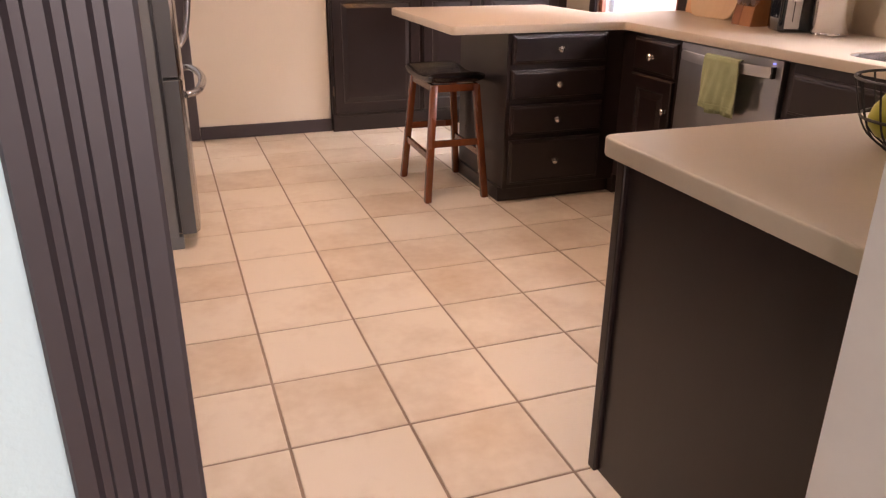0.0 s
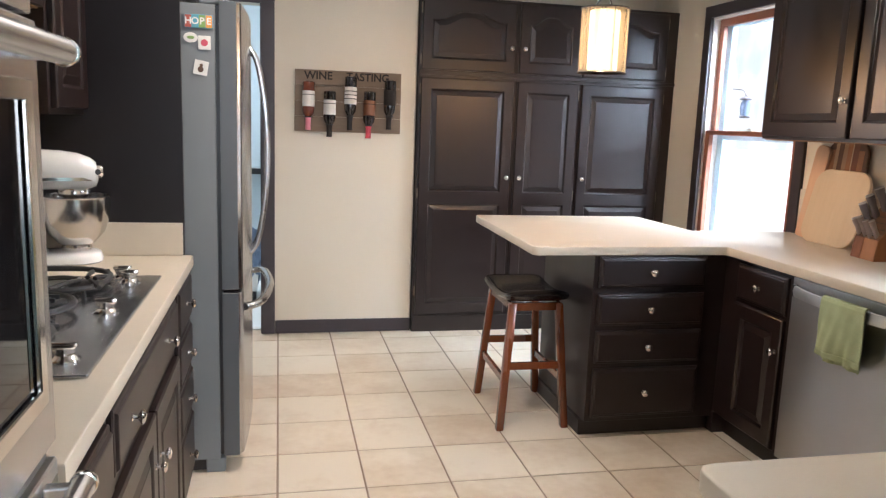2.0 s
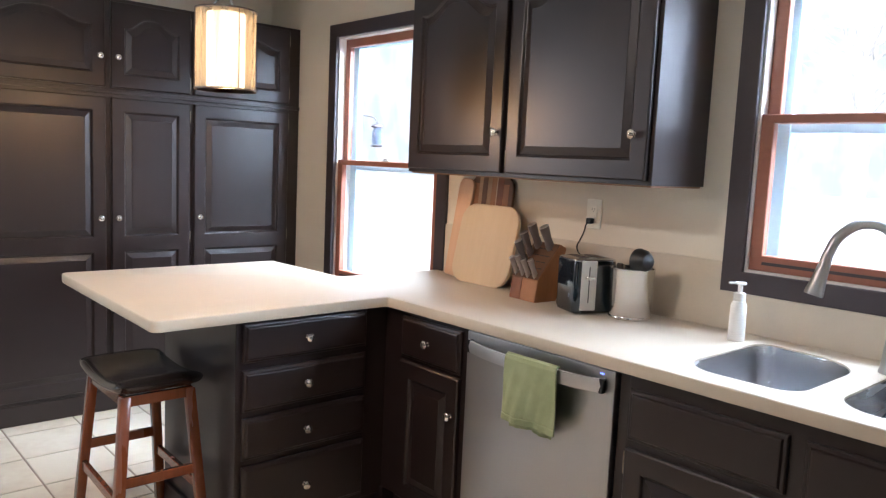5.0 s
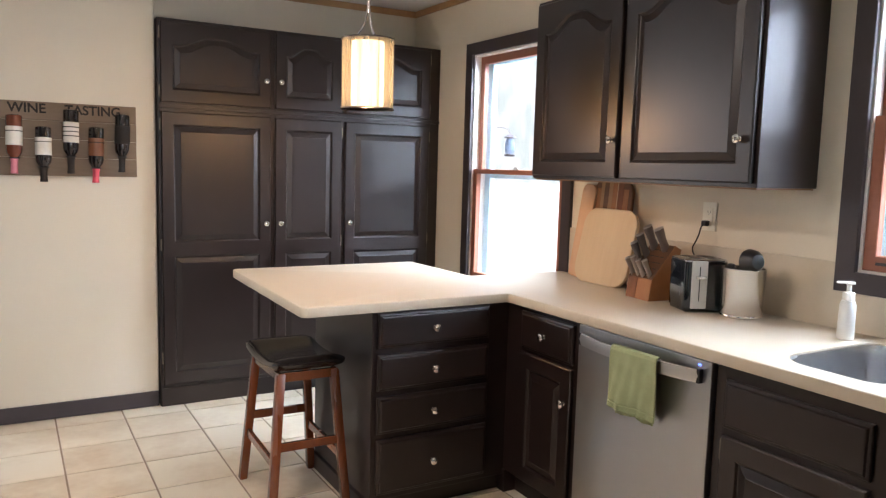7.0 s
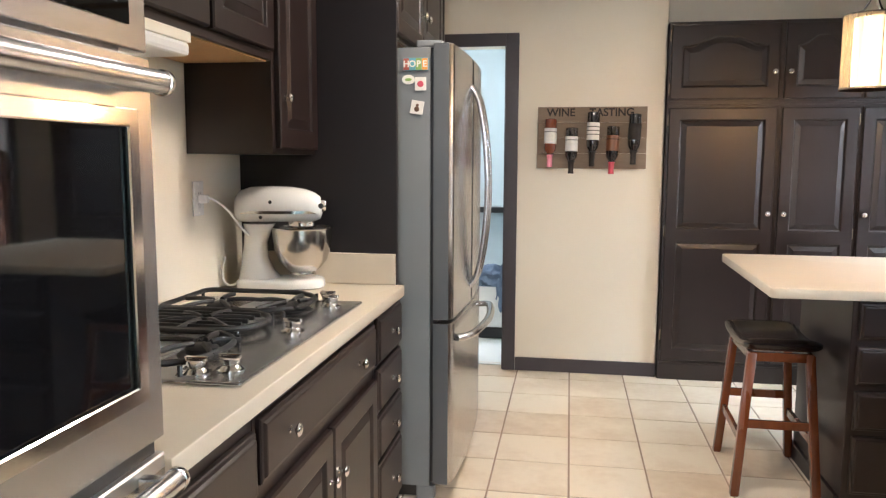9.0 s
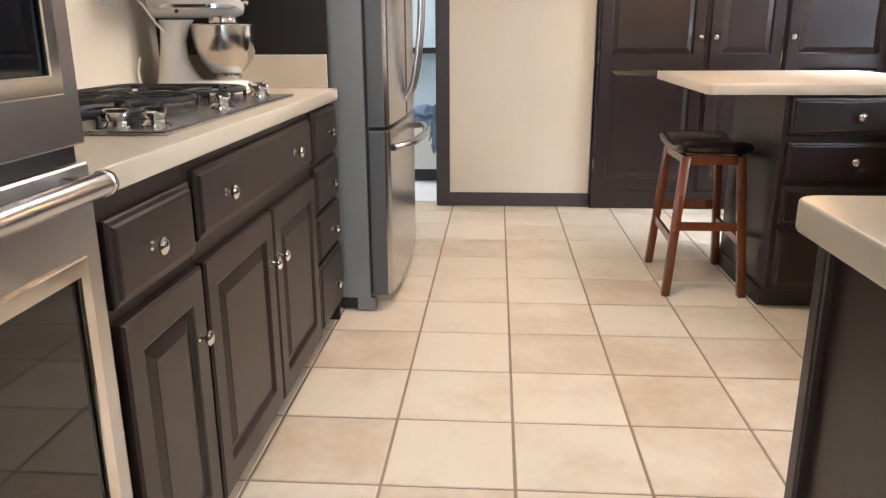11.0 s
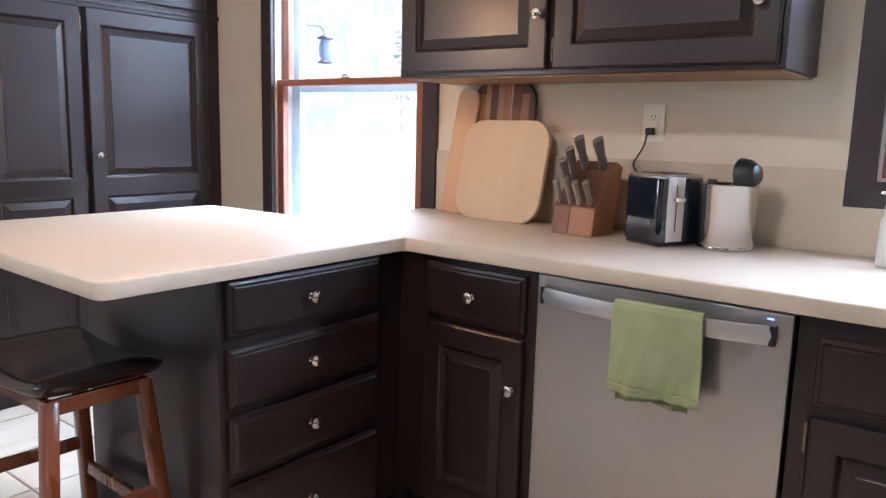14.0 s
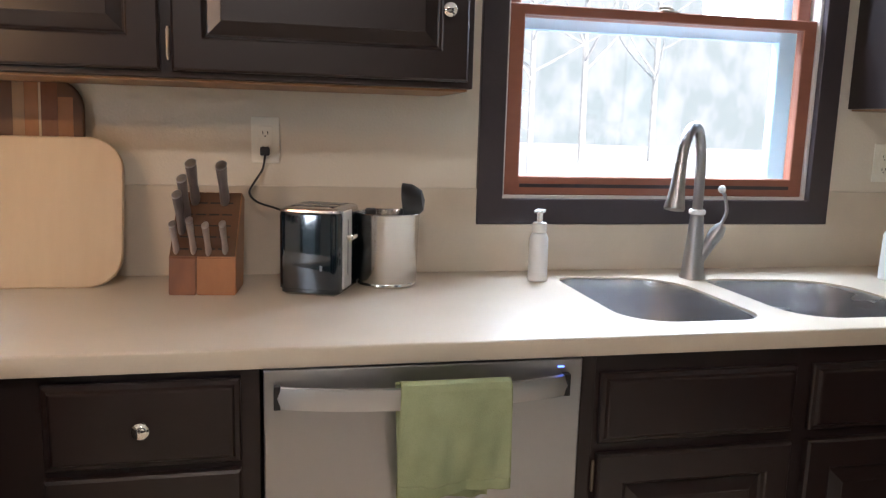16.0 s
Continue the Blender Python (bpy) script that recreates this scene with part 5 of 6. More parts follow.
def wine_board():
    x0, x1, z0, z1 = -0.232, 0.424, 1.290, 1.664
    xc, zc = (x0 + x1) / 2, (z0 + z1) / 2
    ob = thing("wall_sign", (xc, YB - 0.002, zc), 0, "weathered barn-wood board lettered WINE TASTING that holds five bottles", "wall sign")
    h = (z1 - z0) / 4
    for k in range(4):
        a = -2 * h + k * h
        w = (x1 - x0) / 2
        part("plank", B(-w + 0.001 * k, w - 0.001 * (k % 2), -0.020 - 0.001 * (k % 2), 0, a + 0.0008, a + h - 0.0008, bevel=0.0015), "barn", ob)
    text("first_word", "WINE", 0.066, (-0.185, -0.0225, 2 * h - 0.036), (90, 0, 0), "ink", ob, 0.0005, xscale=1.0)
    text("second_word", "TASTING", 0.066, (0.118, -0.0225, 2 * h - 0.036), (90, 0, 0), "ink", ob, 0.0005, xscale=0.98)
    data = [(-0.150, 1.301, 1.590, "rose", "pink", "rose wine bottle with a pink foil neck, upside down", 1.0),
            (-0.022, 1.262, 1.538, "wine", "ink", "dark wine bottle with a white label, upside down", 0.5),
            (0.104, 1.306, 1.630, "wine", "ink", "tall dark wine bottle with a cream striped label, upside down", 1.2),
            (0.220, 1.260, 1.546, "wine", "red", "dark wine bottle with a red foil neck, upside down", 1.8),
            (0.347, 1.318, 1.618, "wine", "ink", "dark wine bottle with a dark label, upside down", 1.9)]
    for x, a, b, body, foil, label, tilt in data:
        bottle(x, a, b, body, foil, label, tilt)
        n = [(0.0225 * math.cos(t), 0.0225 * math.sin(t)) for t in np.linspace(0, 2 * math.pi, 20, endpoint=False)]
        zc2 = b - (b - a) * 0.735
        bm = tube(bmesh.new(), [(x + u - xc, v - 0.066 + 0.002, zc2 - zc) for u, v in n + n[:2]], 0.0032, 8)
        tube(bm, [(x - xc, -0.041, zc2 - zc), (x - xc, -0.030, zc2 - zc), (x - xc, -0.018, zc2 - zc)], 0.0032, 8)
        part("holder", bm, "iron", ob, "black wire bottle holder", True)


def mixer():
    ob = thing("stand_mixer", (-1.058, -0.362, CT), 13, "white stand mixer with a steel bowl beside the cooktop", "stand mixer")
    ob.scale = (0.98, 0.98, 1.09)
    # base with a broad front
    out = rounded([(-0.155, -0.075), (0.02, -0.082), (0.165, -0.100), (0.165, 0.100), (0.02, 0.082), (-0.155, 0.075)], [0.06, 0.2, 0.075, 0.075, 0.2, 0.06], 8)
    rings = [[(q.x, q.y, z) for q in inset(out, d)] for d, z in ((0.006, 0.0), (0, 0.004), (0, 0.018), (0.004, 0.026), (0.012, 0.031), (0.03, 0.034))]
    part("base", loops(bmesh.new(), rings), "white", ob, smooth=True)
    # column
    rings = []
    for z, cx, a, b in ((0.030, -0.070, 0.078, 0.060), (0.060, -0.082, 0.060, 0.050), (0.10, -0.088, 0.047, 0.044), (0.15, -0.085, 0.042, 0.042), (0.19, -0.076, 0.048, 0.044), (0.212, -0.070, 0.058, 0.048)):
        rings.append([(cx + a * math.copysign(abs(math.cos(t)) ** 0.8, math.cos(t)), b * math.copysign(abs(math.sin(t)) ** 0.8, math.sin(t)), z) for t in np.linspace(0, 2 * math.pi, 28, endpoint=False)])
    part("column", loops(bmesh.new(), rings), "white", ob, smooth=True)
    # head, a long bullet along x
    rings = []
    for x, ry, rz, zc in ((-0.156, 0.020, 0.020, 0.272), (-0.152, 0.042, 0.044, 0.272), (-0.138, 0.055, 0.060, 0.275), (-0.10, 0.062, 0.068, 0.280), (-0.02, 0.063, 0.069, 0.282), (0.05, 0.061, 0.067, 0.281), (0.10, 0.057, 0.062, 0.278), (0.135, 0.050, 0.054, 0.273), (0.152, 0.040, 0.043, 0.270), (0.159, 0.020, 0.022, 0.268)):
        rz *= 0.86
        rings.append([(x, ry * math.cos(t), zc - 0.006 + rz * math.copysign(abs(math.sin(t)) ** 0.85, math.sin(t))) for t in np.linspace(0, 2 * math.pi, 28, endpoint=False)])
    head = part("head", loops(bmesh.new(), rings), "white", ob, smooth=True)
    rings = []
    for x, ry in ((-0.150, 0.036), (-0.13, 0.0530), (-0.09, 0.0610), (0.05, 0.0612), (0.10, 0.0575), (0.137, 0.046), (0.150, 0.034)):
        rings.append([(x, ry, 0.246), (x, ry, 0.256), (x, -ry, 0.256), (x, -ry, 0.246)])
    part("trim_band", loops(bmesh.new(), rings), "chrome", head, "polished trim band", True)
    part("attachment_hub", lathe(bmesh.new(), [(0.022, 0), (0.022, 0.020), (0.018, 0.026), (0, 0.026)], (0.148, 0, 0.272), axis="x"), "chrome", head, smooth=True)
    part("hub_screw", lathe(bmesh.new(), [(0.006, 0), (0.006, 0.016), (0.009, 0.018), (0.009, 0.026), (0, 0.026)], (0.158, -0.018, 0.272), axis="-y"), "black", head, smooth=True)
    for x, z in ((-0.02, 0.285), (-0.055, 0.236)):
        part("control_button", lathe(bmesh.new(), [(0.006, 0), (0.006, 0.005), (0, 0.006)], (x, -0.060, z), axis="-y"), "black", head, smooth=True)
    part("planetary", lathe(bmesh.new(), [(0.0, 0.222), (0.048, 0.222), (0.052, 0.214), (0.050, 0.200), (0.036, 0.196), (0.034, 0.182), (0.012, 0.180), (0.010, 0.150), (0, 0.150)][::-1], (0.085, 0, 0), n=28), "chrome", head, smooth=True)
    # bowl
    prof = [(0.0, 0.036), (0.046, 0.036), (0.048, 0.046), (0.044, 0.052), (0.060, 0.062), (0.088, 0.090), (0.104, 0.130), (0.109, 0.170), (0.109, 0.196), (0.112, 0.199), (0.1095, 0.201), (0.107, 0.196), (0.107, 0.170), (0.102, 0.130), (0.086, 0.092), (0.05, 0.064), (0, 0.060)]
    part("bowl", lathe(bmesh.new(), prof, (0.085, 0, -0.001), n=40), "mixing_bowl", ob, "polished steel bowl", True)
    # cord and plug, in room directions turned back by the mixer's own turn
    c = arc([(-1.250, -0.572, 1.205), (-1.215, -0.560, 1.204), (-1.185, -0.510, 1.165), (-1.160, -0.450, 1.095), (-1.145, -0.410, 1.060), (-1.132, -0.380, 1.048)], 6)
    cord = thing("extension_lead", (-1.25, -0.57, 1.2), 0, "white power cord plugged into the wall outlet", "power cord")
    part("cable", tube(bmesh.new(), c, 0.0042, 8), "white", cord, smooth=True, off=(1.25, 0.57, -1.2))
    c = arc([(-1.130, -0.370, 1.105), (-1.165, -0.360, 1.060), (-1.190, -0.370, 0.985), (-1.196, -0.390, 0.915), (-1.215, -0.410, 0.886), (-1.240, -0.425, 0.895), (-1.248, -0.430, 0.940), (-1.236, -0.430, 0.990)], 6)
    part("slack_loop", tube(bmesh.new(), c, 0.0042, 8), "white", cord, smooth=True, off=(1.25, 0.57, -1.2))
    part("plug", B(-1.252, -1.222, -0.586, -0.558, 1.190, 1.218, bevel=0.005), "white", cord, off=(1.25, 0.57, -1.2))


def outlet(name, loc, rz, label, mat="plate", slots=True):
    ob = thing(name, loc, rz, label, "wall outlet")
    part("plate", B(-0.035, 0.035, -0.006, 0, -0.058, 0.058, bevel=0.002), mat, ob)
    if slots:
        part("socket_block", B(-0.017, 0.017, -0.0085, -0.0061, -0.035, 0.035, bevel=0.001), mat, ob)
        for z in (-0.019, 0.019):
            for x in (-0.006, 0.006):
                part("slot", B(x - 0.001, x + 0.001, -0.0089, -0.0086, z - 0.004, z + 0.004), "black", ob)
            part("slot", lathe(bmesh.new(), [(0.002, 0.0086), (0.002, 0.0089), (0, 0.0089)], (0, 0, z - 0.009), axis="-y", n=10), "black", ob)
    for z in (-0.048, 0.048):
        part("screw", lathe(bmesh.new(), [(0.003, 0.006), (0.0025, 0.0072), (0, 0.0072)], (0, 0, z), axis="-y", n=10), "plate", ob)
    return ob


def under_light():
    ob = thing("under_cabinet_light", (-1.06, -1.46, 1.64), 0, "switched-off white under-cabinet light with a frosted lens", "lamp")
    part("housing", B(-0.14, 0.125, -0.26, 0.262, -0.026, -0.0005, bevel=0.003), "plate", ob)
    bm = B(-0.12, 0.128, -0.250, 0.250, -0.060, -0.0265, bevel=0.010)
    part("lens", bm, "soap", ob, "frosted pale lens")


def knives():
    ob = thing("knife_block", (2.036, -0.351, CT), -6, "acacia wood knife block filled with grey-handled knives", "knife block")
    ob.scale = (1.05, 1.05, 0.96)
    # side outline in x (back) and z
    bm = bmesh.new()
    prof = [(0.0, 0.0), (0.112, 0.0), (0.150, 0.215), (0.118, 0.232), (0.012, 0.088)]
    for ya, yb, mat in ((-0.070, 0.012, "honey"), (0.0125, 0.070, "acacia")):
        bm = loops(bmesh.new(), [[(x, y, z) for x, z in prof] for y in (ya, yb)])
        bmesh.ops.bevel(bm, geom=bm.edges[:], offset=0.002, segments=2, affect="EDGES")
        part("stave", bm, mat, ob)
    a, b = Vector((0.012, 0, 0.088)), Vector((0.118, 0, 0.232))
    d = (b - a).normalized()
    nrm = Vector((-d.z, 0, d.x))
    up = Vector((-0.42, 0, 0.91)).normalized()
    for t in (0.12, 0.30, 0.47, 0.64, 0.82):
        c = a + (b - a) * t + nrm * 0.0018
        for y in (-0.042, -0.014, 0.014, 0.042):
            bm = loops(bmesh.new(), [[c + Vector((0, y, 0)) + d * s + Vector((0, w, 0)) + nrm * h for s, w in ((-0.002, -0.011), (0.002, -0.011), (0.002, 0.011), (-0.002, 0.011))] for h in (0, 0.0006)])
            part("knife_slot", bm, "black", ob)
    plate = loops(bmesh.new(), [[a + d * q + Vector((0, w, 0)) + nrm * h for q, w in ((0.003, -0.068), (0.176, -0.068), (0.176, 0.068), (0.003, 0.068))] for h in (0.0002, 0.0016)])
    part("sloped_face", plate, "walnut", ob, "dark walnut slotted face")
    k = 0
    for t, y, ln, w in ((0.10, 0.056, 0.078, 0.012), (0.10, 0.020, 0.090, 0.012), (0.08, -0.012, 0.080, 0.012), (0.10, -0.047, 0.080, 0.012), (0.40, 0.050, 0.104, 0.016), (0.62, 0.044, 0.108, 0.017), (0.86, 0.030, 0.108, 0.019), (0.86, -0.034, 0.104, 0.020)):
        kn = thing("knife", (0, 0, 0), 0, "kitchen knife with grey handle and steel end cap", "knife", "knives in the block")
        kn.matrix_basis = pose(2.036, -0.351, CT, 0, 0, -6)
        kn.scale = (1.05, 1.05, 0.96)
        p = a + (b - a) * t + Vector((0, y, 0)) - up * 0.004
        rings = []
        side, fwd = Vector((0, 1, 0)), up.cross(Vector((0, 1, 0))).normalized()
        for s, g in ((0, 0.9), (0.1, 1.0), (0.45, 0.86), (0.8, 1.05), (0.97, 1.1)):
            rings.append([p + up * ln * s + side * math.cos(q) * w * 0.54 * g + fwd * math.sin(q) * w * 1.02 * g for q in np.linspace(0, 2 * math.pi, 12, endpoint=False)])
        part("handle", loops(bmesh.new(), rings), "handle_light" if k < 4 else "knife", kn, "taupe handle" if k < 4 else "dark grey handle", True)
        rings = [[p + up * (ln * 0.972 + h) + side * math.cos(q) * w * 0.61 * g + fwd * math.sin(q) * w * 1.14 * g for q in np.linspace(0, 2 * math.pi, 12, endpoint=False)] for h, g in ((0, 1), (0.004, 1), (0.0055, 0.8))]
        part("end_cap", loops(bmesh.new(), rings), "satin", kn, "polished end cap", True)
        k += 1


def toaster():
    ob = thing("toaster", (1.980, -0.654, CT), -22, "dark glossy two-slice toaster with a brushed silver lever strip", "toaster")
    L, W, H = 0.172, 0.148, 0.199
    out = rounded([(0, 0), (L, 0), (L, W), (0, W)], 0.022, 6)
    rings = [[(q.x, q.y, z) for q in inset(out, d)] for d, z in ((0.012, 0.0), (0.004, 0.006), (0.004, 0.014), (0.0, 0.016), (0, H - 0.016), (0.002, H - 0.008))]
    part("body", loops(bmesh.new(), rings), "toaster", ob, "dark blue-black glossy shell", True)
    rings = [[(q.x, q.y, z) for q in inset(out, d)] for d, z in ((0.0015, H - 0.0078), (0.003, H - 0.002), (0.010, H + 0.002), (0.03, H + 0.003))]
    part("top_plate", loops(bmesh.new(), rings), "steel_h", ob, "brushed steel top", True)
    for x in (0.054, 0.116):
        part("bread_slot", B(x - 0.016, x + 0.016, 0.026, W - 0.020, H + 0.0032, H + 0.0040), "black", ob)
        for i in range(5):
            y = 0.038 + i * 0.0205
            part("slot_wire", tube(bmesh.new(), [(x - 0.015, y, H + 0.0046), (x, y, H + 0.0046), (x + 0.015, y, H + 0.0046)], 0.0008, 5), "chrome", ob)
    x0, x1 = 0.022, 0.084
    part("lever_strip", B(x0, x1, -0.004, 0.0005, 0.016, H - 0.004, bevel=0.002), "strip", ob, "brushed silver control strip")
    part("lever_slot", B((x0 + x1) / 2 - 0.002, (x0 + x1) / 2 + 0.002, -0.0046, -0.0041, 0.045, H - 0.025), "black", ob)
    part("lever", B((x0 + x1) / 2 - 0.018, (x0 + x1) / 2 + 0.018, -0.022, -0.0048, H - 0.070, H - 0.058, bevel=0.003), "chrome", ob, "polished push lever")
    part("logo_mark", B(-0.0006, 0.0001, 0.040, 0.046, 0.060, 0.072), "fridge_side", ob)
    cord = thing("extension_lead", (2.25, -0.49, 1.19), 0, "black power cord plugged into the outlet above the toaster", "power cord")
    off = (-2.25, 0.49, -1.19)
    c = arc([(2.252, -0.489, 1.192), (2.235, -0.488, 1.180), (2.232, -0.482, 1.150), (2.238, -0.462, 1.118), (2.236, -0.450, 1.092), (2.222, -0.470, 1.070), (2.185, -0.525, 1.055), (2.140, -0.565, 1.035)], 6)
    part("cable", tube(bmesh.new(), c, 0.0028, 8), "black", cord, smooth=True, off=off)
    part("plug", B(2.246, 2.270, -0.500, -0.476, 1.184, 1.206, bevel=0.004), "black", cord, off=off)


def crock():
    ob = thing("utensil_pot", (2.132, -0.784, CT), 0, "polished steel utensil pot beside the toaster", "pot")
    r, h = 0.078, 0.181
    prof = [(0, 0), (r - 0.011, 0), (r - 0.006, 0.004), (r - 0.005, 0.008), (r, h - 0.005), (r + 0.002, h - 0.002), (r + 0.001, h), (r - 0.003, h - 0.001), (r - 0.004, h - 0.006), (r - 0.010, 0.008), (0, 0.006)]
    part("wall", lathe(bmesh.new(), prof, n=48), "pot", ob, smooth=True)
    part("base_ring", lathe(bmesh.new(), [(r - 0.0055, 0.002), (r - 0.0035, 0.004), (r - 0.0035, 0.010), (r - 0.0047, 0.012)], n=48), "chrome", ob, smooth=True)
    ld = thing("ladle", (2.120, -0.796, CT + 0.050), 0, "black nylon ladle standing in the steel pot", "ladle")
    part("handle", tube(bmesh.new(), [(0.02, 0.035, -0.02), (0.0, 0.0, 0.07), (-0.008, -0.022, 0.140)], 0.006, 8), "black", ld, smooth=True)
    bm = lathe(bmesh.new(), [(0.0, -0.036), (0.022, -0.031), (0.037, -0.012), (0.042, 0.009), (0.040, 0.010), (0.035, -0.010), (0.020, -0.026), (0, -0.031)], n=24)
    bmesh.ops.scale(bm, vec=(1.12, 1.12, 1.12), verts=bm.verts)
    bmesh.ops.rotate(bm, verts=bm.verts, matrix=Euler((radians(-98), radians(28), radians(-20))).to_matrix())
    bmesh.ops.translate(bm, verts=bm.verts, vec=(-0.008, -0.036, 0.158))
    part("bowl", bm, "black", ld, smooth=True)
    sp = thing("spatula", (2.122, -0.748, CT + 0.040), 0, "dark nylon spatula standing in the steel pot", "spatula")
    part("handle", tube(bmesh.new(), [(0.02, -0.02, -0.02), (0.005, 0.0, 0.06), (-0.002, 0.008, 0.135)], 0.005, 8), "black", sp, smooth=True)
    part("blade", B(-0.010, 0.004, -0.006, 0.022, 0.126, 0.152, bevel=0.006), "black", sp)


def board(name, width, height, thick, radii, mat, loc, lean, tilt, label, strips=()):
    ob = thing(name, loc, 0, label, "cutting board", "boards leaning on the backsplash")
    ob.rotation_euler = (radians(tilt), radians(lean), 0)
    out = rounded([(-width / 2, 0), (width / 2, 0), (width / 2, height), (-width / 2, height)], radii, 8)
    rings = [[(x, q.x, q.y) for q in inset(out, d)] for d, x in ((0.003, 0), (0, 0.003), (0, thick - 0.003), (0.003, thick))]
    part("slab", loops(bmesh.new(), rings), mat, ob, smooth=True)
    a = -width / 2 + 0.022
    for i, (w, m) in enumerate(strips):
        part("wood_strip", B(-0.0012, -0.0002, a + 0.0004, a + w - 0.0004, height * 0.45, height - (0.012 if 0.05 < a + width / 2 < width - 0.07 else 0.045)), m, ob)
        a += w
    return ob


def sink_things():
    fx, fy = 2.142, -1.630
    ob = thing("kitchen_faucet", (fx, fy, CT), 0, "brushed steel pull-down kitchen faucet with a side lever", "faucet")
    off = (-fx, -fy, -CT)
    bm = lathe(bmesh.new(), [(0.034, 0), (0.034, 0.005), (0.031, 0.012), (0.028, 0.05), (0.022, 0.11), (0.0185, 0.16), (0.018, 0.174), (0, 0.174)], n=28)
    part("body", bm, "tap", ob, smooth=True)
    part("collar", lathe(bmesh.new(), [(0.0190, 0.1745), (0.0225, 0.177), (0.0225, 0.186), (0.0175, 0.190), (0, 0.190)], n=28), "white", ob, "pale satin collar", True)
    c = arc([(fx, fy, 1.066), (fx - 0.001, fy + 0.001, 1.150), (fx - 0.010, fy + 0.010, 1.222), (fx - 0.045, fy + 0.042, 1.275), (fx - 0.092, fy + 0.088, 1.282), (fx - 0.130, fy + 0.126, 1.245), (fx - 0.147, fy + 0.143, 1.195)], 6)
    part("spout", tube(bmesh.new(), c, 0.0140, 16), "tap", ob, smooth=True, off=off)
    hx, hy = fx - 0.147, fy + 0.143
    part("spray_head", tube(bmesh.new(), [(hx, hy, 1.196), (hx - 0.005, hy + 0.005, 1.165), (hx - 0.012, hy + 0.012, 1.125), (hx - 0.019, hy + 0.019, 1.088), (hx - 0.020, hy + 0.020, 1.083)], [0.0145, 0.016, 0.0195, 0.0255, 0.024], 20), "tap", ob, smooth=True, off=off)
    part("valve", tube(bmesh.new(), [(fx - 0.006, fy - 0.008, 0.925), (fx - 0.014, fy - 0.036, 0.975), (fx - 0.018, fy - 0.052, 1.004), (fx - 0.022, fy - 0.064, 1.026)], [0.016, 0.017, 0.021, 0.013], 16), "tap", ob, smooth=True, off=off)
    lever = part("lever", tube(bmesh.new(), arc([(fx - 0.020, fy - 0.060, 1.024), (fx - 0.022, fy - 0.074, 1.060), (fx - 0.018, fy - 0.070, 1.098), (fx - 0.016, fy - 0.062, 1.118)], 5), [0.0085] + [0.0050] * 14 + [0.006], 10), "tap", ob, smooth=True, off=off)
    bm = bmesh.new()
    bmesh.ops.create_icosphere(bm, subdivisions=2, radius=0.011, matrix=pose(fx - 0.016, fy - 0.059, 1.122))
    part("lever_knob", bm, "white", lever, smooth=True, off=off)

    def soap(x, y, label, h=1.0):
        ob = thing("soap_bottle", (x, y, CT), -35, label, "soap bottle")
        ob.scale = (1.08, 1.08, 1.01)
        bm = lathe(bmesh.new(), [(0, 0), (0.021, 0), (0.024, 0.003), (0.0235, 0.06 * h), (0.0225, 0.112 * h), (0.018, 0.124 * h), (0.014, 0.126 * h), (0, 0.126 * h)], n=28)
        part("bottle", bm, "soap", ob, smooth=True)
        bm = lathe(bmesh.new(), [(0.0175, 0.1265 * h), (0.0175, 0.150 * h), (0.014, 0.153 * h), (0.007, 0.154 * h), (0.007, 0.176 * h), (0, 0.176 * h)], n=24)
        part("pump_collar", bm, "white", ob, smooth=True)
        bm = bmesh.new()
        box(bm, -0.012, 0.014, -0.011, 0.011, 0.1765 * h, 0.186 * h, bevel=0.003)
        box(bm, -0.036, -0.012, -0.006, 0.006, 0.179 * h, 0.186 * h, bevel=0.0025)
        part("pump_head", bm, "white", ob)

    soap(2.138, -1.181, "white foaming soap pump bottle beside the sink")
    soap(2.075, -2.200, "white plastic bottle past the sink", 1.1)


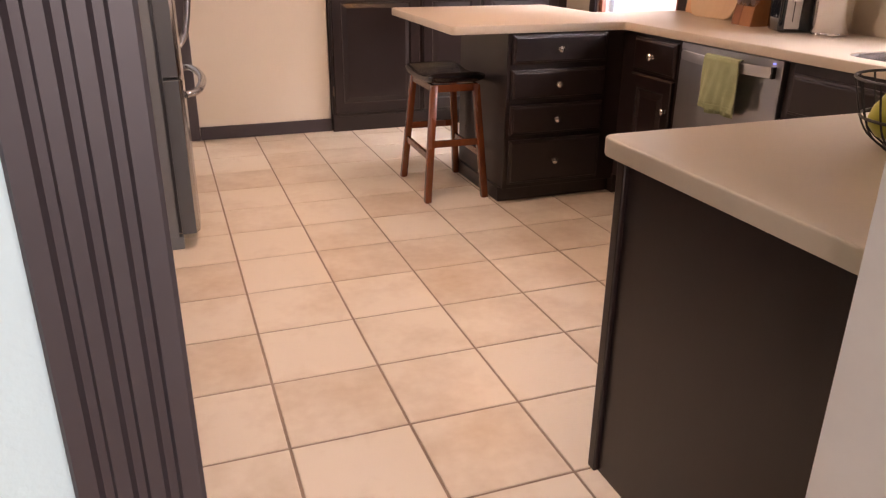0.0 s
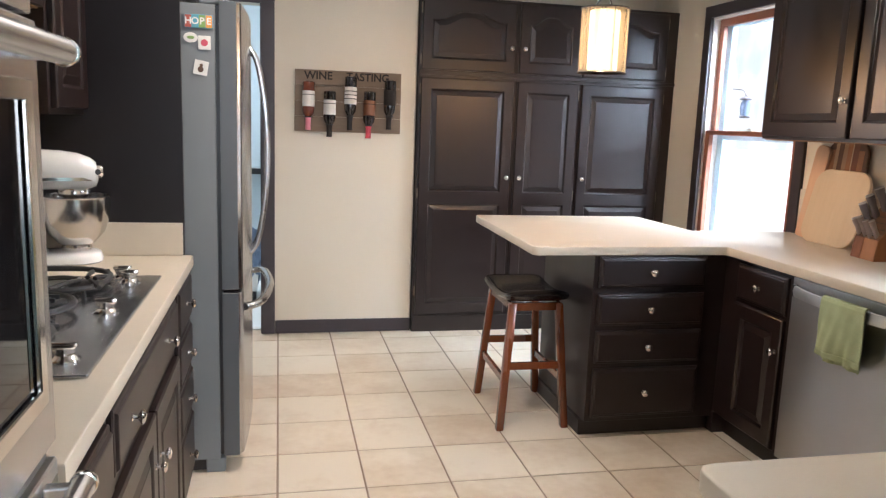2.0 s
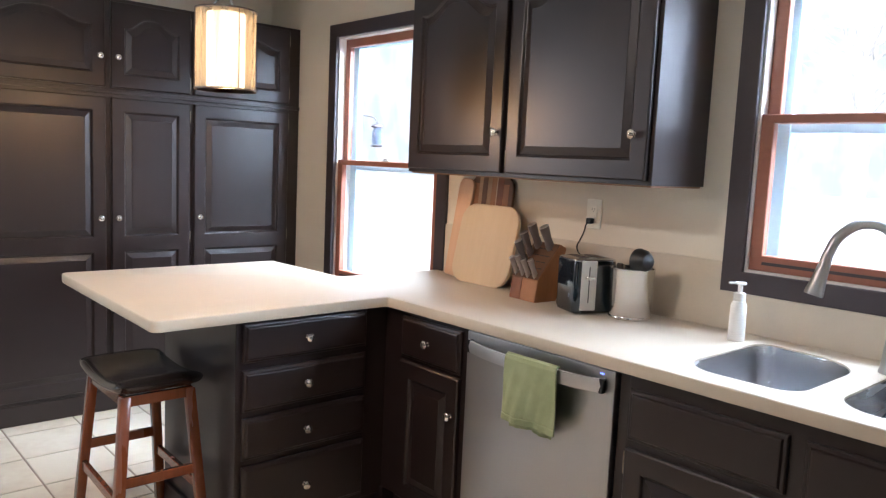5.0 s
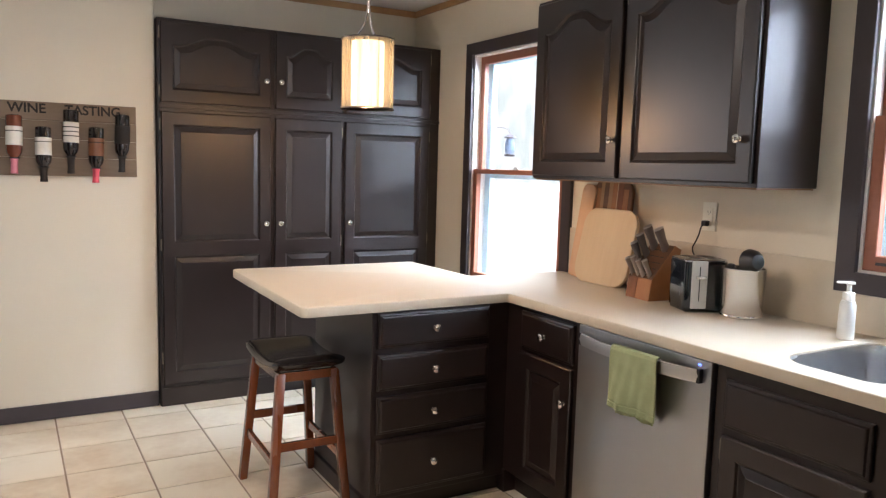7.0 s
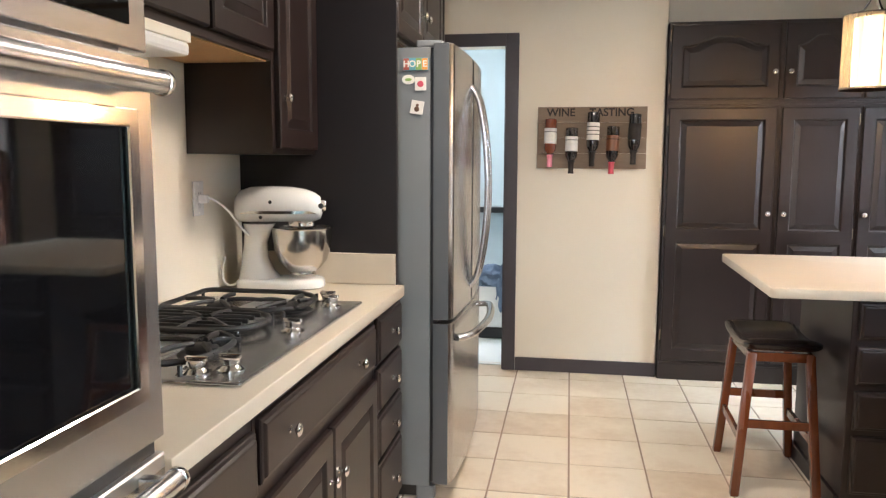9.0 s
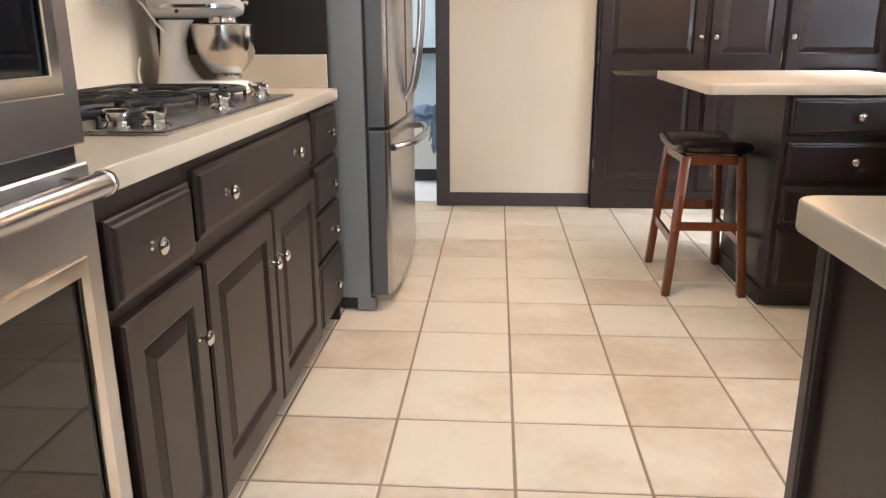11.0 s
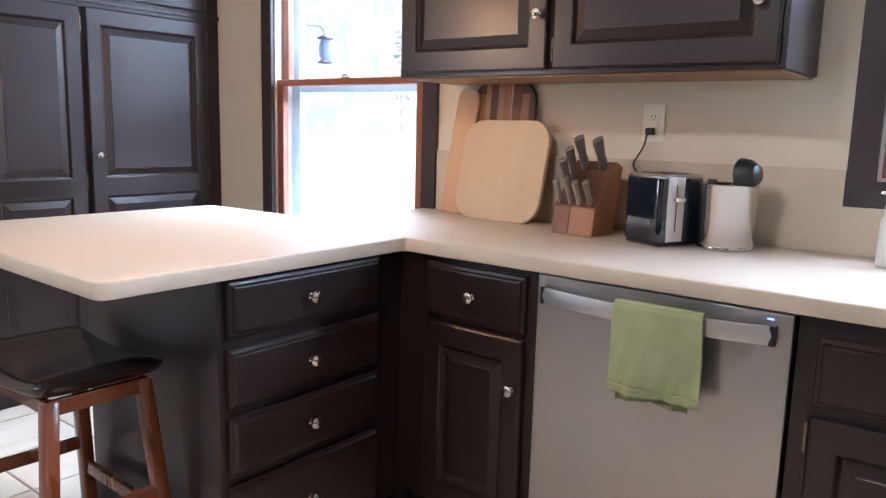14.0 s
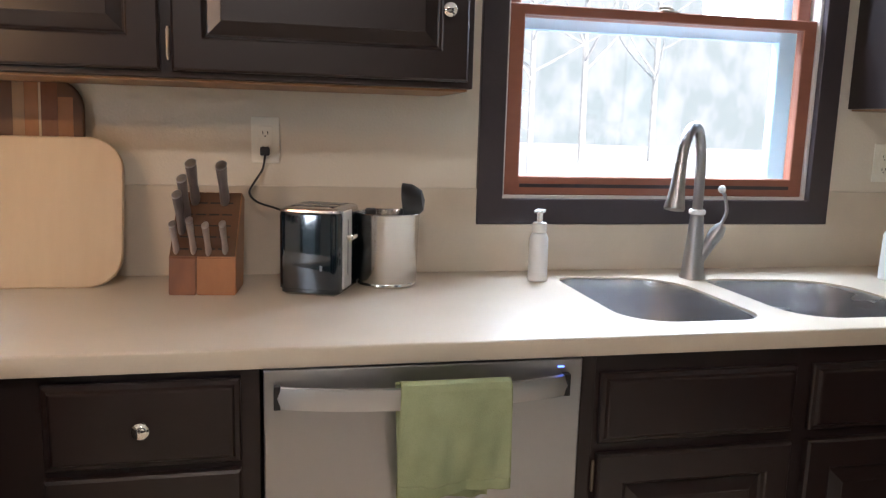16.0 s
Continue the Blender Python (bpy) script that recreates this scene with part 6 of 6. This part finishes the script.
def towel():
    ob = thing("dish_towel", (1.57, -0.838, 0.812), 0, "green terry dish towel hung over the dishwasher handle", "towel")
    off = (-1.57, 0.84, -0.80)

    def sheet(name, ya, yb, rows, seed, skew):
        rng = random.Random(seed)
        ph = [rng.uniform(0, 6.28) for _ in range(6)]
        nu, nv = 44, len(rows) - 1
        sub = 6
        rings = []
        for j in range(nv * sub + 1):
            t = j / sub
            i0 = min(int(t), nv - 1)
            f = t - i0
            x = rows[i0][0] * (1 - f) + rows[i0 + 1][0] * f
            z = rows[i0][1] * (1 - f) + rows[i0 + 1][1] * f
            far = max(0.0, 0.815 - z)
            line = []
            for i in range(nu + 1):
                u = i / nu
                y = ya + (yb - ya) * u
                wob = far * (0.030 * math.sin(u * 6 + ph[0] + far * 8) + 0.020 * math.sin(u * 13 + ph[1] - far * 14) + 0.012 * math.sin(u * 29 + ph[2] + far * 31))
                line.append((x + min(wob, 0.014), y + 0.006 * far * math.sin(14 * far + ph[3]) * 4 * (u - 0.5) + skew * far * (u - 0.5), z - skew * 0.35 * far * (1 - u) + 0.003 * math.sin(u * 5 + ph[4]) * far * 5 - (0.004 if z < 0.60 else 0)))
            rings.append(line)
        bm = bmesh.new()
        rows_v = [[bm.verts.new(p) for p in r] for r in rings]
        for a, b in zip(rows_v, rows_v[1:]):
            for i in range(nu):
                bm.faces.new((a[i], a[i + 1], b[i + 1], b[i]))
        p = part(name, bm, "towel", ob, smooth=True, off=off)
        m = p.modifiers.new("thickness", "SOLIDIFY")
        m.thickness = 0.0045
        m.offset = 0
        return p

    sheet("towel_front", -0.735, -0.938, [(1.574, 0.803), (1.567, 0.805), (1.558, 0.801), (1.5535, 0.790), (1.5525, 0.770), (1.552, 0.740), (1.552, 0.70), (1.552, 0.65), (1.552, 0.618), (1.5535, 0.614), (1.5515, 0.611), (1.5515, 0.597)], 3, -0.05)
    sheet("towel_back", -0.727, -0.915, [(1.5745, 0.803), (1.581, 0.798), (1.584, 0.780), (1.586, 0.73), (1.588, 0.66), (1.588, 0.575)], 5, 0.06)


def laundry_things():
    ob = thing("laundry_hamper", (-0.66, 2.80, 0), 0, "white laundry hamper on a dark wheeled base", "hamper")
    out = rounded([(-0.26, -0.2), (0.20, -0.2), (0.20, 0.2), (-0.26, 0.2)], 0.03, 4)
    bm = loops(bmesh.new(), [[(q.x, q.y, z) for q in inset(out, d)] for d, z in ((0.02, 0.09), (0.0, 0.40), (0.012, 0.40), (0.03, 0.12))])
    part("bin", bm, "white", ob, smooth=True)
    part("base", B(-0.23, 0.17, -0.17, 0.17, 0.0, 0.088, bevel=0.01), "black", ob)
    rng = random.Random(8)
    cl = thing("laundry_pile", (-0.66, 2.80, 0.36), 0, "rumpled blue-grey laundry spilling over the hamper", "laundry")
    for k, (cx, cy, cz, a, b, c) in enumerate(((-0.10, -0.02, 0.06, 0.15, 0.14, 0.09), (0.06, -0.05, 0.07, 0.13, 0.13, 0.11), (0.16, -0.10, -0.02, 0.07, 0.12, 0.20))):
        bm = bmesh.new()
        bmesh.ops.create_icosphere(bm, subdivisions=4, radius=1)
        for v in bm.verts:
            n = noise.noise(v.co * 2.2 + Vector((k * 5, 0, 0))) * 0.35 + noise.noise(v.co * 5 + Vector((0, k * 7, 0))) * 0.14
            v.co *= 1 + n
            v.co = Vector((v.co.x * a + cx, v.co.y * b + cy, v.co.z * c + cz))
        part("garment", bm, "cloth", cl, smooth=True)
    ob = thing("laundry_shelf", (-1.1, 3.30, 0.93), 0, "dark shelf rail across the laundry wall", "shelf")
    part("rail", B(-0.85, 0.80, -0.02, 0.099, -0.022, 0.024, bevel=0.003), "black", ob)


def basket():
    ob = thing("fruit_basket", (0.775, -2.330, CT), 0, "round black wire fruit basket", "fruit basket")
    R = 0.125
    for z, r in ((0.003, 0.055), (0.06, 0.105), (0.13, R)):
        pts = [(r * math.cos(t), r * math.sin(t), z) for t in np.linspace(0, 2 * math.pi, 32, endpoint=False)]
        part("hoop", tube(bmesh.new(), pts + pts[:2], 0.003, 6), "iron", ob, smooth=True)
    for k in range(16):
        a = 2 * math.pi * k / 16
        c, s = math.cos(a), math.sin(a)
        part("wire", tube(bmesh.new(), arc([(0.055 * c, 0.055 * s, 0.003), (0.085 * c, 0.085 * s, 0.025), (0.105 * c, 0.105 * s, 0.06), (R * c, R * s, 0.13)], 3), 0.002, 5), "iron", ob, smooth=True)
    for i, (x, y, z, r) in enumerate(((-0.055, 0.02, 0.062, 0.040), (0.03, 0.05, 0.062, 0.040), (0.02, -0.05, 0.064, 0.040), (-0.03, 0.0, 0.128, 0.040))):
        f = thing("pear", (0.775 + x, -2.330 + y, CT + z), 0, "yellow-green pear in the wire basket", "fruit", "pears in the basket")
        bm = lathe(bmesh.new(), [(0, -r), (r * 0.55, -r * 0.86), (r * 0.92, -r * 0.4), (r, 0), (r * 0.85, r * 0.5), (r * 0.55, r * 0.95), (r * 0.38, r * 1.3), (r * 0.15, r * 1.5), (0, r * 1.52)], n=24)
        part("flesh", bm, "fruit", f, smooth=True)
        part("stem", tube(bmesh.new(), [(0, 0, r * 1.5), (0.001, 0, r * 1.65), (0.003, 0, r * 1.85)], 0.0015, 5), "bark", f)


stool()
pendant()
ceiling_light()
wine_board()
mixer()
outlet("wall_outlet", (XL + 0.001, -0.572, 1.205), 90, "white wall outlet with the mixer plugged in", "white")
outlet("wall_outlet", (XW - 0.001, -0.489, 1.222), -90, "ivory wall outlet above the toaster")
outlet("wall_outlet", (XW - 0.001, -2.325, 1.195), -90, "ivory wall outlet past the sink window")
ob = thing("light_switch", (-0.664, YN - 0.0045, 1.195), 0, "off-white light switch on the pale blue wall", "light switch")
part("plate", B(-0.036, 0.036, -0.006, 0, -0.058, 0.058, bevel=0.002), "plate", ob)
part("toggle", B(-0.005, 0.005, -0.016, -0.0065, -0.006, 0.012, bevel=0.002), "plate", ob)
under_light()
knives()
toaster()
crock()
board("cutting_board", 0.350, 0.354, 0.018, 0.078, "maple", (2.140, 0.012, CT), 13, 0, "pale maple cutting board with rounded corners, leaning on the wall")
board("cutting_board", 0.095, 0.455, 0.016, [0.012, 0.012, 0.035, 0.035], "peach", (2.203, 0.247, CT + 0.002), 5, 6, "narrow peach-toned wooden cutting board behind the maple one")
board("cutting_board", 0.262, 0.482, 0.018, 0.070, "walnut", (2.222, 0.062, CT), 5, 0, "tall striped walnut cutting board with rounded corners",
      [(0.034, "honey"), (0.022, "ash"), (0.030, "walnut"), (0.026, "ash"), (0.030, "honey"), (0.006, "maple"), (0.036, "acacia"), (0.034, "honey")][::-1])
sink_things()
towel()
laundry_things()
basket()


# ---- outdoors ----
def outdoors():
    bm = bmesh.new()
    bmesh.ops.create_grid(bm, x_segments=40, y_segments=40, size=400)
    for v in bm.verts:
        v.co.z = -0.75 + (0.03 * max(0, v.co.x - 6) if v.co.x < 40 else 1.02) * 0.6
    structure("ground", bm, "snow", "snow-covered ground rising gently to the woods", "ground")
    # self-lit backdrop: overexposed distance is painted on, and it lights the rooms too
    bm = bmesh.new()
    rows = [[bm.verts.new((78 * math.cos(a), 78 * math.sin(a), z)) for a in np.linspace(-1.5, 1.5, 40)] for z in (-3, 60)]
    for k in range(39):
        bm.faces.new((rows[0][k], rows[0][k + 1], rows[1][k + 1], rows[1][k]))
    structure("backdrop", bm, "lit_haze", "pale misty winter woods and sky in the distance", "backdrop")
    rng = random.Random(4)

    def tree(x, y, h, r):
        g = -0.75 + 0.6 * 0.03 * max(0, min(x, 40) - 6)
        ob = thing("bare_tree", (x, y, g), 0, "tall bare deciduous tree, grey bark paled to imitate haze", "tree", "trees behind the garden")
        bm = bmesh.new()
        lean = rng.uniform(-0.4, 0.4)
        line = arc([(0, 0, -0.1), (lean * 0.3, 0.05, h * 0.35), (lean * 0.6, 0.1, h * 0.7), (lean, 0, h)], 3)
        tube(bm, line, [r * (1 - 0.85 * i / (len(line) - 1)) for i in range(len(line))], 8)
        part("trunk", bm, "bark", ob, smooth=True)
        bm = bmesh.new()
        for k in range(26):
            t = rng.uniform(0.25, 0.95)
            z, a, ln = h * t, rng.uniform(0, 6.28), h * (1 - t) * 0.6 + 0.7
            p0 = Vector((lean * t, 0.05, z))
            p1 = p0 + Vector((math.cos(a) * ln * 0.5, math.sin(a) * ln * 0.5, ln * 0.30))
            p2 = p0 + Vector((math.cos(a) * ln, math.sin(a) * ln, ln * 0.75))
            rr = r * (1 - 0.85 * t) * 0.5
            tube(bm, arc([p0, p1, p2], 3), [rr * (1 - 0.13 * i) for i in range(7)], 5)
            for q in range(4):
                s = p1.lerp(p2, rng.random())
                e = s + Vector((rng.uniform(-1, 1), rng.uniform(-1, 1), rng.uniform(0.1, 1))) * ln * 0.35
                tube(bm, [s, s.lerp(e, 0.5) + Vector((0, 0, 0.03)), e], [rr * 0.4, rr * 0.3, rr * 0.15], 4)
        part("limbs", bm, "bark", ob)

    def pine(x, y, h, w):
        g = -0.75 + 0.6 * 0.03 * max(0, min(x, 40) - 6)
        ob = thing("pine_tree", (x, y, g), 0, "green conifer with drooping tufted branches, colour paled to imitate haze", "tree", "conifers behind the garden")
        bm = bmesh.new()
        tube(bm, [(0, 0, -0.1), (0, 0, h * 0.5), (0, 0, h)], [0.16, 0.09, 0.02], 8)
        part("trunk", bm, "bark", ob, smooth=True)
        verts, faces = [], []
        for k in range(1500):
            t = rng.random() ** 0.8
            z = h * (0.14 + 0.86 * t)
            rad = w * (1 - t) * rng.uniform(0.25, 1.05) * (0.8 + 0.3 * math.sin(z * 7))
            a = rng.uniform(0, 6.283)
            c = Vector((rad * math.cos(a), rad * math.sin(a), z - rad * 0.25))
            u = Vector((math.cos(a), math.sin(a), -0.35)).normalized() * rng.uniform(0.12, 0.26)
            v = Vector((-math.sin(a), math.cos(a), rng.uniform(-0.3, 0.3))).normalized() * rng.uniform(0.05, 0.11)
            i = len(verts)
            verts += [c - u - v * 0.4, c - v, c + u, c + v, c + Vector((0, 0, 0.05))]
            faces += [(i, i + 1, i + 4), (i + 1, i + 2, i + 4), (i + 2, i + 3, i + 4), (i + 3, i, i + 4)]
        me = bpy.data.meshes.new("foliage")
        me.from_pydata([tuple(v) for v in verts], [], faces)
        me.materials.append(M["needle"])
        f = new("foliage", me)
        f.parent = ob

    for x, y, h, r in ((27, 3, 13, 0.15), (30, 8.5, 14, 0.18), (26, 13, 12, 0.13), (33, 18, 14, 0.18), (29, -4.5, 13, 0.15), (27, -9.5, 13, 0.13), (33, -14, 15, 0.18),
                       (36, 0, 15, 0.18), (38, -8, 14, 0.16), (38, 11, 15, 0.18), (28, 22, 13, 0.15), (25, -1.5, 11, 0.09), (36, -19, 14, 0.18), (41, 5, 16, 0.2)):
        tree(x, y, h, r)
    for x, y, h, w in ((14.5, 7.2, 5.2, 1.5), (31, -6.0, 8.5, 2.4), (34, 5.5, 9, 2.6), (38, -11, 9, 2.6), (37, 18, 9, 2.7), (32, 27, 8, 2.4)):
        pine(x, y, h, w)
    # feeder on the outer glass of the dining window
    fx, fy, fz = 2.462, 1.197, 1.540
    ob = thing("bird_feeder", (fx, fy, fz), 0, "small blue-grey window bird feeder with a dark roof", "bird feeder")
    bm = lathe(bmesh.new(), [(0.0, -0.060), (0.024, -0.058), (0.030, -0.030), (0.028, 0.010), (0.020, 0.034), (0.0, 0.036)], n=20)
    part("seed_tube", bm, "cloth", ob, smooth=True)
    bm = lathe(bmesh.new(), [(0.037, 0.036), (0.035, 0.044), (0.012, 0.058), (0.0, 0.060)], n=20)
    part("roof", bm, "casing", ob, smooth=True)
    bm = lathe(bmesh.new(), [(0.0, -0.076), (0.030, -0.074), (0.033, -0.066), (0.031, -0.061), (0.0, -0.0605)], n=20)
    part("tray", bm, "casing", ob, smooth=True)
    part("perch", tube(bmesh.new(), [(0, 0.030, -0.068), (0, 0.045, -0.070), (0, 0.056, -0.066)], 0.0025, 6), "casing", ob, smooth=True)
    bm = tube(bmesh.new(), arc([(XW + 0.128 - fx, 0.100, 0.105), (0, 0.080, 0.100), (0, 0.030, 0.092), (0, 0, 0.058)], 4), 0.003, 6)
    part("bracket", bm, "casing", ob)


outdoors()


# ---- floors, last ----
def floors():
    bed = structure("floor", B(XL - 0.12, XW + 0.14, YN - 0.004, YB + 0.122, -0.09, -0.0035), "grout", "beige ceramic tile floor with brown grout", "floor")
    half = (T - 0.0085) / 2
    h = 0.0035
    me = None
    gx0, gy0 = -0.002, -0.006
    for i in range(-4, 8):
        for j in range(-9, 6):
            cx, cy = gx0 + (i + 0.5) * T, gy0 + (j + 0.5) * T
            if cx - half > XW or cx + half < XL or cy - half > YB + 0.12:
                continue
            if me is None:
                bm = bmesh.new()
                rings = [[(sx * a, sy * a, z) for sx, sy in ((-1, -1), (1, -1), (1, 1), (-1, 1))] for a, z in ((half, -h), (half, -0.0012), (half - 0.0015, -0.0003), (half - 0.005, 0))]
                loops(bm, rings)
                bmesh.ops.recalc_face_normals(bm, faces=bm.faces)
                me = bpy.data.meshes.new("tile")
                bm.to_mesh(me)
                bm.free()
                me.materials.append(M["tile"])
            ob = new("tile", me)
            ob.parent = bed
            ob.location = (cx, cy, 0)
            ob.rotation_euler = (0, 0, 0)
    structure("floor_laundry", B(-2.1, -0.2, YB + 0.1225, 3.5, -0.09, -0.001), "ceil", "pale vinyl laundry floor", "floor")
    structure("floor_entry", B(-2.4, 2.1, -5.4, YN - 0.0045, -0.09, -0.001), "oak", "oak board floor of the entry room", "floor")
    structure("threshold", B(-1.14, -0.43, YB + 0.09, YB + 0.13, -0.0005, 0.006, bevel=0.002), "jamb", "pale metal threshold strip", "trim")


floors()
